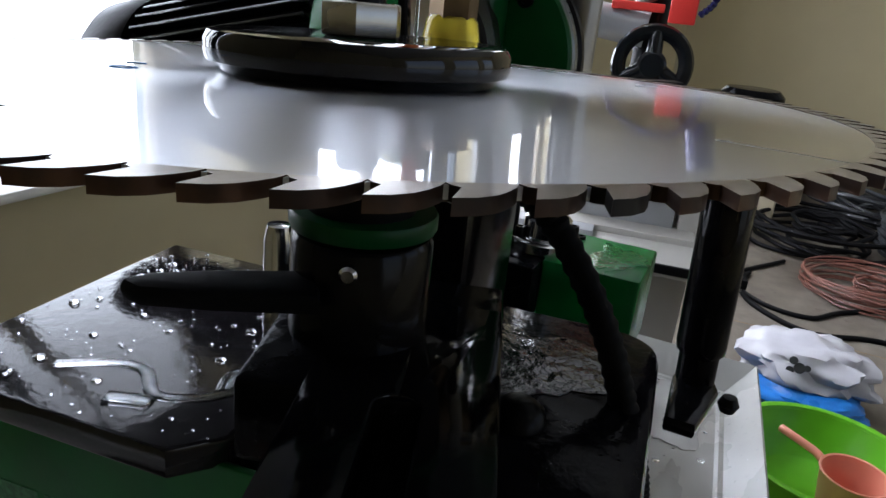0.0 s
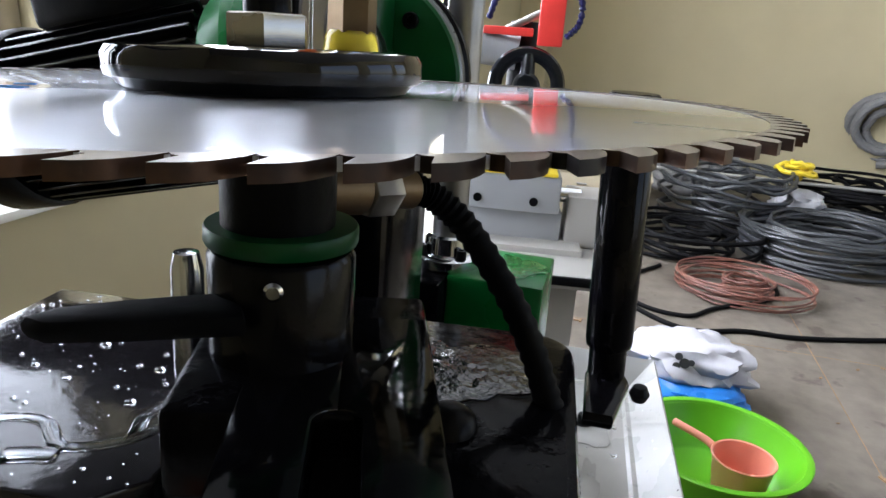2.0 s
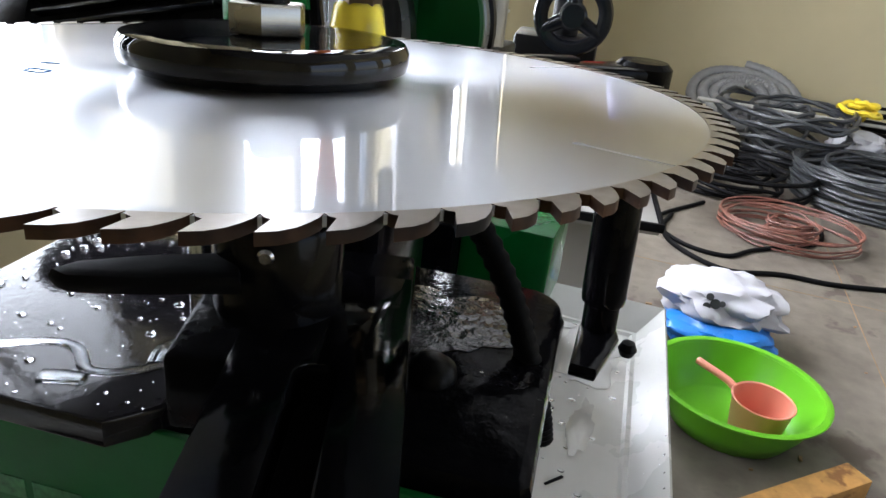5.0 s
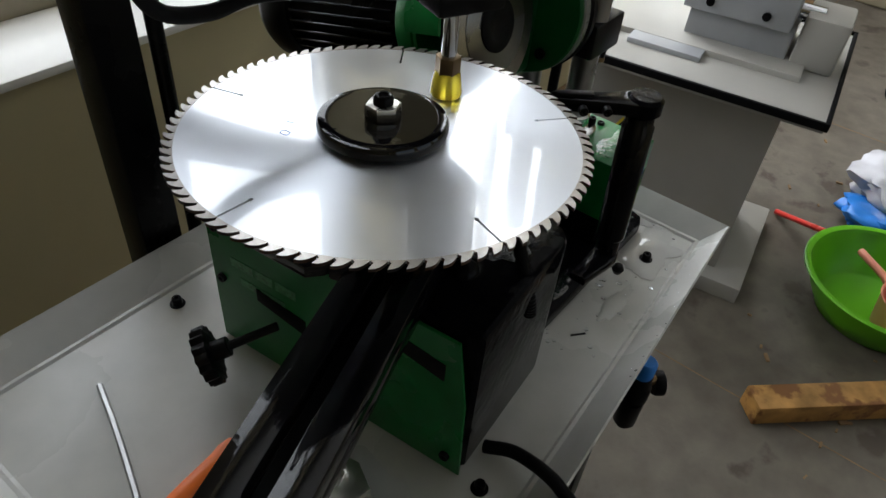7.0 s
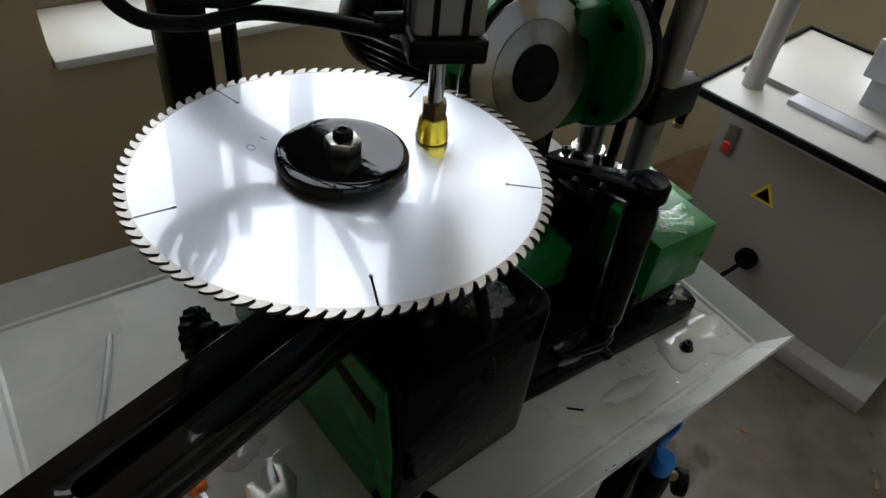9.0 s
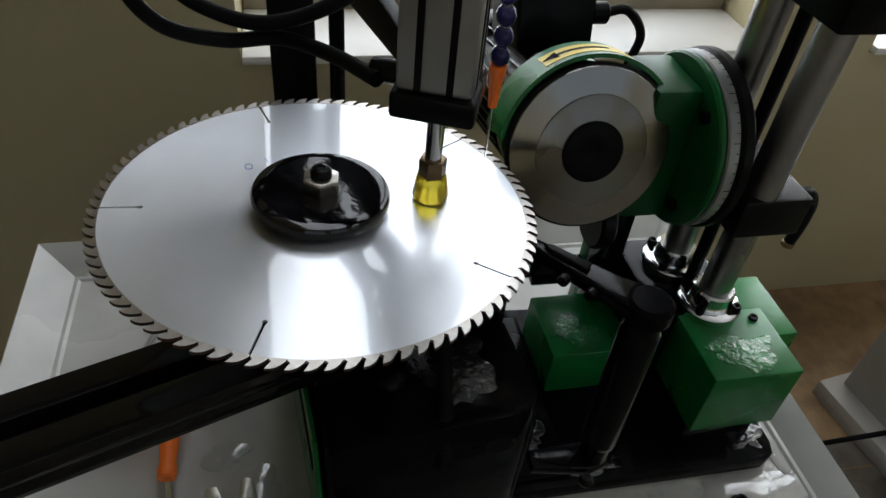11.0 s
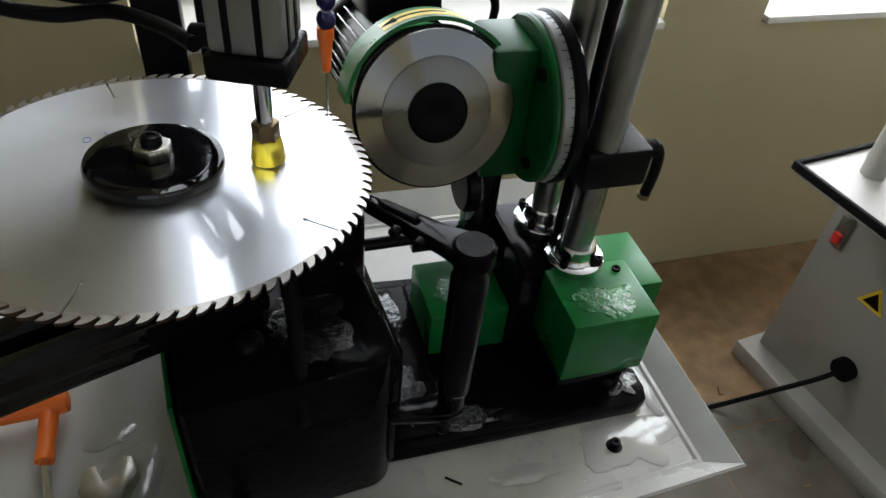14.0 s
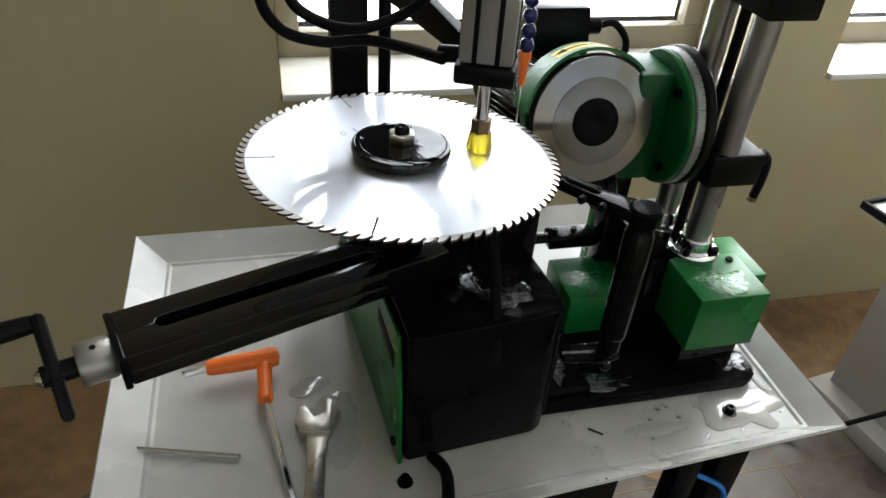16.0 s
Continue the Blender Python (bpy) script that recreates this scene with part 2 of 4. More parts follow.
def lathe(profile, p0=(0, 0, 0), p1=(0, 0, 1), seg=40, bm=None):
    """Turns (radius, height) pairs round the axis from p0 towards p1; heights in metres."""
    bm = bm or bmesh.new()
    m, _ = frame_to(p0, p1)
    rings = []
    loop = tuple(profile[0]) == tuple(profile[-1])
    for r, h in profile[:-1] if loop else profile:
        if r < 1e-6:
            rings.append([bm.verts.new(m @ Vector((0, 0, h)))])
        else:
            rings.append([bm.verts.new(m @ Vector((r * math.cos(2 * math.pi * i / seg), r * math.sin(2 * math.pi * i / seg), h))) for i in range(seg)])
    for a, b in zip(rings, rings[1:] + rings[:1] if loop else rings[1:]):
        for i in range(seg):
            j = (i + 1) % seg
            if len(a) == 1 and len(b) > 1:
                bm.faces.new((a[0], b[i], b[j]))
            elif len(b) == 1 and len(a) > 1:
                bm.faces.new((a[i], b[0], a[j]))
            elif len(a) > 1:
                bm.faces.new((a[i], b[i], b[j], a[j]))
    for ring in () if loop else (rings[0], rings[-1]):
        if len(ring) > 2:
            bm.faces.new(ring)
    return bm


def rod(p0, p1, r0, r1=None, bev=0.001, seg=32, bm=None):
    r1 = r0 if r1 is None else r1
    n = (Vector(p1) - Vector(p0)).length
    b = min(bev, n * 0.3, r0 * 0.5, r1 * 0.5)
    return lathe([(0, 0), (r0 - b, 0), (r0, b), (r1, n - b), (r1 - b, n), (0, n)], p0, p1, seg, bm)


def prism(points, h, m=None, bev=0.001, bm=None):
    """Extrudes a flat outline by h along z, then lays it by m."""
    bm = bm or bmesh.new()
    lo = [bm.verts.new((x, y, 0)) for x, y in points]
    hi = [bm.verts.new((x, y, h)) for x, y in points]
    n = len(points)
    caps = [bm.faces.new(lo[::-1]), bm.faces.new(hi)]
    for i in range(n):
        bm.faces.new((lo[i], lo[(i + 1) % n], hi[(i + 1) % n], hi[i]))
    if m:
        bmesh.ops.transform(bm, matrix=m, verts=lo + hi)
    if bev:
        bmesh.ops.bevel(bm, geom=[e for f in caps for e in f.edges], offset=bev, segments=2, affect="EDGES", profile=0.5)
    return bm


def smooth_line(pts, n=8):
    p = [Vector(q) for q in pts]
    p = [p[0] * 2 - p[1]] + p + [p[-1] * 2 - p[-2]]
    out = []
    for i in range(1, len(p) - 2):
        for k in range(n):
            t = k / n
            a, b, c, d = p[i - 1], p[i], p[i + 1], p[i + 2]
            out.append(0.5 * ((2 * b) + (c - a) * t + (2 * a - 5 * b + 4 * c - d) * t * t + (3 * b - a - 3 * c + d) * t ** 3))
    out.append(p[-2])
    return out


def tube(pts, r, n=8, seg=10, bm=None, ripple=0.0):
    bm = bm or bmesh.new()
    line = smooth_line(pts, n)
    rings = []
    up = Vector((0.02, 0.03, 1)).normalized()
    for i, q in enumerate(line):
        d = (line[min(i + 1, len(line) - 1)] - line[max(i - 1, 0)]).normalized()
        a = d.cross(up)
        a = a.normalized() if a.length > 1e-4 else d.orthogonal().normalized()
        b = d.cross(a)
        rr = r * (1 + (ripple if i % 2 else -ripple))
        rings.append([bm.verts.new(q + rr * (math.cos(2 * math.pi * k / seg) * a + math.sin(2 * math.pi * k / seg) * b)) for k in range(seg)])
    for u, v in zip(rings, rings[1:]):
        for k in range(seg):
            bm.faces.new((u[k], u[(k + 1) % seg], v[(k + 1) % seg], v[k]))
    bm.faces.new(rings[0][::-1])
    bm.faces.new(rings[-1])
    return bm


def hexnut(p0, p1, across, bm=None):
    n = (Vector(p1) - Vector(p0)).length
    r = across / math.sqrt(3)
    m, _ = frame_to(p0, p1)
    return prism([(r * math.cos(math.pi / 3 * i), r * math.sin(math.pi / 3 * i)) for i in range(6)], n, m, bev=across * 0.04, bm=bm)


def cap_screw(p, up, r=0.005, h=0.006, parent=None, material=None):
    """A socket head screw with its hexagon recess."""
    q = Vector(p) + Vector(up).normalized() * h
    bm = lathe([(0, 0), (r, 0), (r, h * 0.85), (r * 0.9, h), (r * 0.5, h), (r * 0.5, h * 0.5), (0, h * 0.5)], p, q, 16)
    return part("screw", bm, material or SATIN, parent)


def droplets(name, x0, x1, y0, y1, z, n, seed, parent=None, rmin=0.0008, rmax=0.003):
    rng = random.Random(seed)
    bm = bmesh.new()
    for _ in range(n):
        r = rmin + (rmax - rmin) * rng.random() ** 3
        x, y, e = rng.uniform(x0, x1), rng.uniform(y0, y1), rng.uniform(0.8, 1.5)
        lathe([(r, 0.0), (r * 0.92, r * 0.28), (r * 0.6, r * 0.5), (0, r * 0.6)], (x, y, z), (x, y, z + 1), 10, bm)
    ob = tagged(part(name, bm, WATER, parent, "clear water droplets"), kind="stuff")
    ob.visible_shadow = False
    return ob


# ---- the room ----
FL = -1.09
WY = 0.84

solid("floor", box(-3.2, 6.4, -4.2, 1.1, FL - 0.2, FL, 0), CONCRETE, "stained grey brown concrete workshop floor", "floor", kind="structure")
bm = bmesh.new()
for x in (1.02, 2.6, 4.2):
    box(x - 0.0015, x + 0.0015, -4.19, 0.83, FL - 0.01, FL + 0.0006, 0, bm)
for y in (-0.95, 0.28, -2.4):
    box(-3.19, 6.19, y - 0.0015, y + 0.0015, FL - 0.01, FL + 0.0008, 0, bm)
solid("floor_joint", bm, DIRT, "dirt filled joints in the concrete floor", "floor joint", kind="structure")
bm = bmesh.new()
edges = [-3.2] + [v for w in WIN for v in w] + [6.2]
box(-3.2, 6.2, WY, 1.1, FL, SILLZ, 0, bm)
box(-3.2, 6.2, WY, 1.1, HEAD, 2.1, 0, bm)
for a, b in zip(edges[::2], edges[1::2]):
    box(a, b, WY, 1.1, SILLZ, HEAD, 0, bm)
solid("wall_north", bm, WALL, "olive cream painted wall with window openings", "wall", kind="structure")
solid("wall_east", box(6.2, 6.4, -4.2, 1.1, FL, 2.3, 0), WALL, "olive cream painted wall", "wall", kind="structure")
solid("wall_west", box(-3.4, -3.2, -4.2, 1.1, FL, 2.3, 0), WALL, "olive cream painted wall", "wall", kind="structure")
bm = bmesh.new()
box(-3.4, 6.4, -4.4, -4.2, FL, -0.2, 0, bm)
box(-3.4, 6.4, -4.4, -4.2, 1.6, 2.3, 0, bm)
# unseen openings for the added fill lamps
edges = [-3.4] + [v for w in SOUTHFILL for v in w] + [6.4]
for a, b in zip(edges[::2], edges[1::2]):
    box(a, b, -4.4, -4.2, -0.2, 1.6, 0, bm)
solid("wall_south", bm, WALL, "olive cream painted wall", "wall", kind="structure")
solid("pillar", box(5.9, 6.198, 0.58, WY - 0.002, FL, 2.3, 0.004), WALL, "olive cream painted corner pillar", "pillar", kind="structure")
solid("ceiling", box(-3.4, 6.4, -4.4, 1.1, 2.3, 2.5, 0), CEIL, "plain pale ceiling", "ceiling", kind="structure")
for i, (a, b) in enumerate(WIN):
    w = thing("window_%d" % (i + 1), ((a + b) / 2, 1.0, SILLZ), "tan framed window with a white stone sill", "window", kind="structure")
    part("window_sill", box(a + 0.002, b - 0.002, WY - 0.018, 1.03, SILLZ + 0.001, SILLZ + 0.018, 0.004), SILL, w, "white stone sill")
    bm = box(a + 0.002, b - 0.002, 1.03, 1.07, SILLZ + 0.001, SILLZ + 0.075, 0.003)
    box(a + 0.002, b - 0.002, 1.03, 1.07, HEAD - 0.06, HEAD - 0.002, 0.003, bm)
    for x in (a + 0.002, (a + b) / 2 - 0.025, b - 0.052):
        box(x, x + 0.05, 1.031, 1.069, SILLZ + 0.075, HEAD - 0.06, 0.003, bm)
    part("window_frame", bm, FRAME, w)
    for x0, x1 in ((a + 0.052, (a + b) / 2 - 0.025), ((a + b) / 2 + 0.025, b - 0.052)):
        p = part("pane", box(x0, x1, 1.048, 1.052, SILLZ + 0.075, HEAD - 0.06, 0), GLASS, w)
        p.visible_shadow = False
bm = bmesh.new()
rng = random.Random(4)
grid = [[bm.verts.new((-1.4 + 0.1 * i + rng.uniform(-0.03, 0.03), (0.837 if j == 0 else 0.83 - 0.14 * j * (0.8 + 0.4 * noise.noise((i * 0.4, j * 0.3, 2)))),
         FL + (0.0 if j == 4 else 0.004 + 0.006 * rng.random() + (0.012 if j == 0 else 0)))) for j in range(5)] for i in range(64)]
for a, b in zip(grid, grid[1:]):
    for j in range(4):
        bm.faces.new((a[j], b[j], b[j + 1], a[j + 1]))
solid("dirt", bm, DIRT, "brown sawdust and dirt along the wall", "dirt", kind="stuff")

# ---- the stand with its tray ----
TZ = -0.312
stand = thing("machine_stand", (0.08, 0.08, FL), "grey white steel machine stand with a shallow wet tray top", "machine stand")
RIM = ((-0.312, -0.222), (0.490, -0.171), (0.490, 0.312), (-0.321, 0.314))
FLAT = ((-0.272, -0.188), (0.464, -0.146), (0.464, 0.274), (-0.277, 0.275))
bm = bmesh.new()


def ring4(r, z, grow=0.0):
    return [bm.verts.new((x + math.copysign(grow, x), y + math.copysign(grow, y), z)) for x, y in r]


a, b, c, d = ring4(FLAT, TZ), ring4(RIM, -0.285), ring4(RIM, -0.287, 0.002), ring4(FLAT, TZ - 0.003, 0.001)
bm.faces.new(a)
bm.faces.new(d[::-1])
for u, v in ((a, b), (b, c), (c, d)):
    for i in range(4):
        j = (i + 1) % 4
        bm.faces.new((u[i], u[j], v[j], v[i]))
bmesh.ops.bevel(bm, geom=[e for e in bm.edges if abs(e.verts[0].co.z - TZ) < 1e-4 and abs(e.verts[1].co.z - TZ) < 1e-4], offset=0.004, segments=2, affect="EDGES")
part("tray", bm, TRAYM, stand, "grey white enamelled tray with flared rim", smooth=25)
for x in (-0.22, 0.41):
    for y in (-0.105, 0.24):
        part("leg", box(x - 0.02, x + 0.02, y - 0.02, y + 0.02, FL, TZ - 0.003, 0.003), SATIN, stand, "dark grey square steel leg")
part("cabinet_body", box(-0.20, 0.30, -0.07, 0.24, FL + 0.06, TZ - 0.04, 0.004), SATIN, stand, "black sheet steel cabinet")
for p in ((0.386, -0.110), (-0.052, 0.250), (-0.012, -0.137), (0.40, 0.235)):
    part("washer", rod((*p, TZ), (*p, TZ + 0.0015), 0.0085), SATIN, stand)
    cap_screw((*p, TZ + 0.0015), (0, 0, 1), 0.0055, 0.008, stand)
droplets("water_drop", 0.18, 0.46, -0.14, -0.06, TZ + 0.0002, 60, 3, stand, 0.001, 0.004)

rng = random.Random(12)
bm = bmesh.new()
for k in range(150):
    x, f, r = rng.uniform(0.16, 0.475), rng.uniform(0.1, 0.95), rng.uniform(0.0006, 0.0017)
    p = Vector((x, -0.1472 - 0.0255 * f - 0.06 * (0.47 - x), TZ + 0.0002 + 0.027 * f))
    lathe([(r, 0.0), (r * 0.92, r * 0.3), (r * 0.6, r * 0.55), (0, r * 0.65)], p, p + Vector((0, 0.7, 0.7)), 8, bm)
drops = tagged(part("water_drop", bm, WATER, stand, "fine water drops on the rim"), kind="stuff")
drops.visible_shadow = False
solid("swarf", box(-0.009, 0.009, -0.0012, 0.0012, 0.0, 0.0009, 0.0003, m=pose(0.214, -0.110, TZ + 0.0002, 0, 0, -38)), RUBBER, "short black strip of swarf lying in the tray", "swarf")
bm = bmesh.new()
for k in range(60):
    x, y, w = rng.uniform(0.7, 2.6), rng.uniform(-1.2, 0.5), rng.uniform(0.004, 0.014)
    box(-w, w, -w * rng.uniform(0.2, 0.6), w * 0.4, 0.0, rng.uniform(0.002, 0.006), 0, bm, pose(x, y, FL, 0, 0, rng.uniform(0, 180)))
solid("wood_chip", bm, DIRT, "small wood chips scattered on the floor", "wood chips", kind="stuff")


def puddle(x, y, z, rx, ry, seed, parent):
    """A thin uneven film of water."""
    pts = []
    for k in range(48):
        w = 2 * math.pi * k / 48
        r = 1 + 0.45 * noise.noise((1.6 * math.cos(w) + seed, 1.6 * math.sin(w), seed)) + 0.18 * noise.noise((5 * math.cos(w), 5 * math.sin(w), seed))
        pts.append((x + rx * r * math.cos(w), y + ry * r * math.sin(w)))
    return part("puddle", prism(pts, 0.0006, pose(0, 0, z), 0.0003), WETTRAY, parent, "thin film of water")


for k, (x, y, rx, ry) in enumerate(((0.408, -0.108, 0.050, 0.030), (0.285, -0.118, 0.04, 0.010), (-0.075, -0.050, 0.034, 0.045), (-0.10, 0.012, 0.02, 0.015), (0.452, -0.045, 0.009, 0.045))):
    puddle(x, y, TZ + 0.0003, rx, ry, k * 1.7 + 0.4, stand)

# air regulator under the tray rim
reg = thing("air_regulator", (0.329, -0.16, -0.45), "black air regulator with a blue knob and brass fitting", "air regulator")
part("bracket", box(0.315, 0.345, -0.146, -0.12, -0.46, TZ - 0.004, 0.002), SATIN, reg)
part("knob", lathe([(0, 0), (0.013, 0), (0.014, 0.004), (0.014, 0.024), (0.011, 0.028), (0, 0.029)], (0.338, -0.170, -0.450), (0.338, -0.170, 0), 20), BLUE, reg, "blue plastic knob")
part("body", lathe([(0, 0), (0.014, 0), (0.018, 0.004), (0.018, 0.03), (0.015, 0.034), (0.015, 0.05), (0, 0.05)], (0.338, -0.170, -0.500), (0.338, -0.170, 0), 24), SATIN, reg)
part("bowl", lathe([(0, 0), (0.01, 0.002), (0.016, 0.012), (0.017, 0.06), (0, 0.06)], (0.338, -0.170, -0.562), (0.338, -0.170, 0), 24), SATIN, reg)
part("fitting", rod((0.355, -0.172, -0.482), (0.372, -0.18, -0.482), 0.008), BRASS, reg)
part("gauge", lathe([(0, 0), (0.016, 0), (0.018, 0.003), (0.018, 0.014), (0.015, 0.016), (0, 0.016)], (0.372, -0.18, -0.492), (0.39, -0.20, -0.492), 24), SATIN, reg)
solid("blue_air_tube", tube([(0.345, -0.16, -0.478), (0.36, -0.15, -0.480), (0.39, -0.14, -0.470), (0.405, -0.14, -0.450), (0.395, -0.135, -0.425), (0.36, -0.12, -0.41)], 0.0035),
      BLUE, "thin blue pneumatic air tube", "air tube")

# ---- the sharpening machine ----
mc = thing("saw_blade_sharpener", (0.2, 0.0, TZ), "wet black and green circular saw blade sharpening machine", "sharpening machine")
base = part("base", prism([(0.10, -0.078), (0.425, -0.078), (0.438, -0.072), (0.442, -0.06), (0.442, -0.034), (0.43, -0.028), (0.40, -0.028), (0.40, 0.14), (0.10, 0.16)],
                          0.019, pose(0, 0, TZ), 0.003), OILY, mc, "black oily cast iron base plate")
part("hole", lathe([(0.0, 0), (0.006, 0), (0.0075, 0.001), (0.0075, 0.0016), (0.006, 0.0012), (0, 0.0004)], (0.412, -0.05, TZ + 0.0185), (0.412, -0.05, 1), 16), RUBBER, base)
bm = box(-0.0355, 0.142, -0.100, 0.165, TZ, -0.170, 0.012, seg=3)
part("body", bm, OILY, mc, "black oily cast iron body")
bm = prism([(-0.036, 0.024), (-0.036, -0.112), (-0.032, -0.116)] + [(0.108 + 0.024 * math.sin(w), -0.092 - 0.024 * math.cos(w)) for w in (radians(9 * k) for k in range(11))]
           + [(0.130, 0.024)], 0.180, pose(0, 0, TZ + 0.001), 0.005)
part("upper_body", bm, OILY, mc, "black oily cast iron table with a rounded corner")
part("shoulder", box(0.10, 0.150, -0.085, 0.10, TZ + 0.019, -0.165, 0.015, seg=3), OILY, mc)
part("deck", box(0.15, 0.222, -0.07, 0.135, TZ + 0.019, -0.284, 0.006, seg=3), OILY, mc)
sp = part("side_plate", prism([(-0.116, 0.0), (0.178, 0.0), (0.178, 0.168), (-0.055, 0.172), (-0.100, 0.172), (-0.112, 0.10)], 0.004,
          Matrix(((0, 0, 1, -0.0435), (1, 0, 0, 0), (0, 1, 0, TZ + 0.001), (0, 0, 0, 1))), 0.0015), GREEN, mc, "dark green painted side plate")
for y0, z0 in ((-0.03, -0.178), (0.12, -0.225)):
    part("slot", prism([(0.0, 0.0), (0.06, -0.012), (0.06, 0.008), (0.0, 0.016)], 0.002,
         Matrix(((0, 0, 1, -0.0447), (-1, 0, 0, y0), (0, 1, 0, z0), (0, 0, 0, 1))), 0.0005), RUBBER, sp, "black slot")
for z, h, words in ((-0.196, 0.011, ((0.150, 0.028), (0.118, 0.020), (0.094, 0.024))), (-0.216, 0.009, ((0.140, 0.022), (0.114, 0.030)))):
    for y, w in words:
        part("lettering", prism([(0.0, 0.0), (w, 0.0), (w, h), (0.0, h)], 0.0006, Matrix(((0, 0, 1, -0.0440), (-1, 0, 0, y), (0, 1, 0, z), (0, 0, 0, 1))), 0), PALEGREEN, sp, "worn pale lettering")
for y, z in ((0.165, -0.155), (0.165, -0.22), (-0.100, -0.29)):
    cap_screw((-0.0435, y, z), (-1, 0, 0), 0.005, 0.004, mc)
part("top_plate", prism([(-0.056, 0.168), (-0.056, 0.045), (-0.040, 0.030), (-0.028, 0.030), (-0.028, 0.022), (0.105, 0.022), (0.105, 0.168)], 0.013, pose(0, 0, -0.143), 0.002),
     WETPLATE, mc, "black enamelled plate covered with droplets")
droplets("water_drop", -0.052, 0.10, 0.036, 0.164, -0.1298, 170, 7, mc, 0.0005, 0.0028)
bm = bmesh.new()
for pts, r in (([(-0.03, 0.12, -0.1297), (-0.018, 0.10, -0.1297), (-0.018, 0.085, -0.1297), (-0.03, 0.07, -0.1297), (-0.022, 0.052, -0.1297), (-0.005, 0.04, -0.1297)], 0.003),
               ([(-0.04, 0.085, -0.1297), (-0.037, 0.075, -0.1297), (-0.036, 0.068, -0.1297)], 0.005), ([(-0.016, 0.05, -0.1297), (-0.004, 0.053, -0.1297), (0.01, 0.047, -0.1297)], 0.003)):
    tube(pts, r, 6, 8, bm)
for v in bm.verts:
    v.co.z = -0.1298 + max(0.0, v.co.z + 0.1297) * 0.35
part("puddle", bm, WATER, mc, "long water puddle")
part("dome", lathe([(0.012, 0), (0.011, 0.005), (0.006, 0.009), (0, 0.010)], (0.0225, -0.063, -0.131), (0.0225, -0.063, 1), 20), SATIN, mc)



def wet(x, y, z, rx, ry, seed, surface=WETBLACK):
    """Splashed cooling water standing on the castings."""
    pts = []
    for k in range(48):
        w = 2 * math.pi * k / 48
        r = 1 + 0.5 * noise.noise((1.6 * math.cos(w) + seed, 1.6 * math.sin(w), seed)) + 0.3 * noise.noise((4 * math.cos(w), 4 * math.sin(w), seed))
        pts.append((x + rx * r * math.cos(w), y + ry * r * math.sin(w)))
    return part("wet_film", prism(pts, 0.0006, pose(0, 0, z), 0.0003), surface, mc, "rippled film of cooling water")


wet(0.072, -0.048, -0.131, 0.030, 0.044, 1.3)
# the body stands a little askew on its base
SK = Matrix.Translation((-0.042, 0.17, 0)) @ Matrix.Rotation(radians(5.6), 4, "Z") @ Matrix.Translation((0.042, -0.17, 0))
for o in mc.children_recursive:
    if not o.name.startswith(("base", "hole", "deck")):
        o.data.transform(SK)

for x, y, z, rx, ry, seed in ((0.418, -0.05, TZ + 0.019, 0.018, 0.015, 0.4), (0.235, -0.055, TZ + 0.019, 0.045, 0.014, 2.2), (0.188, -0.02, -0.284, 0.018, 0.03, 5.1), (0.187, 0.085, -0.284, 0.022, 0.035, 7.7)):
    wet(x, y, z, rx, ry, seed)

# arm that carries the blade, with its lead screw
AD = radians(19.5)
AM = Matrix.Translation((-0.2505, -0.116, -0.1165)) @ Matrix.Rotation(AD, 4, "Z")
bm = box(0.0, 0.30, -0.030, 0.030, 0.0, 0.015, 0.002, m=AM)
rail = [(0.0, -0.030), (0.30, -0.030), (0.30, 0.0), (0.232, 0.0)] + [(0.225 + 0.007 * math.cos(w), 0.007 * math.sin(w)) for w in (radians(-15 * k) for k in range(1, 6))]
rail += [(0.225, -0.007), (0.037, -0.007)] + [(0.037 - 0.007 * math.sin(radians(15 * k)), -0.007 * math.cos(radians(15 * k))) for k in range(1, 6)] + [(0.030, 0.0), (0.0, 0.0)]
prism(rail, 0.017, AM @ pose(0, 0, 0.015), 0.0012, bm)
prism([(x, -y) for x, y in rail[::-1]], 0.017, AM @ pose(0, 0, 0.015), 0.0012, bm)
arm = part("arm", bm, GLOSSY, mc, "glossy black square steel arm")
part("slot", box(0.031, 0.231, -0.0068, 0.0068, 0.0152, 0.0165, 0, m=AM), RUBBER, arm, "long dark slot floor")
part("end_plate", box(-0.006, 0.0, -0.031, 0.031, -0.002, 0.0325, 0.0015, m=AM), BLACK, arm)
cr = lambda x, y, z: tuple(AM @ Vector((x, y, z)))
part("collar", lathe([(0, 0), (0.017, 0), (0.0185, 0.002), (0.0185, 0.026), (0.017, 0.028), (0, 0.028)], cr(-0.006, 0, 0.0125), cr(-1, 0, 0.0125), 32), ALU, mc, "bright aluminium graduated collar")
part("set_screw", rod(cr(-0.020, -0.004, 0.030), cr(-0.020, -0.004, 0.0315), 0.0025), RUBBER, mc)
part("screw_shaft", rod(cr(-0.030, 0, 0.0125), cr(-0.062, 0, 0.0125), 0.009, bev=0.002), SATIN, mc)
part("shaft_nut", lathe([(0, 0), (0.009, 0), (0.009, 0.004), (0.005, 0.009), (0, 0.010)], cr(-0.056, 0, 0.0125), cr(-1, 0, 0.0125), 16), CHROME, mc)
crank = part("crank", box(-0.056, -0.045, -0.040, 0.050, 0.008, 0.030, 0.005, m=AM @ Matrix.Translation((0, 0, 0.0125)) @ Matrix.Rotation(radians(50), 4, "X") @ Matrix.Translation((0, 0, -0.019))), SATIN, mc, "black hand crank")
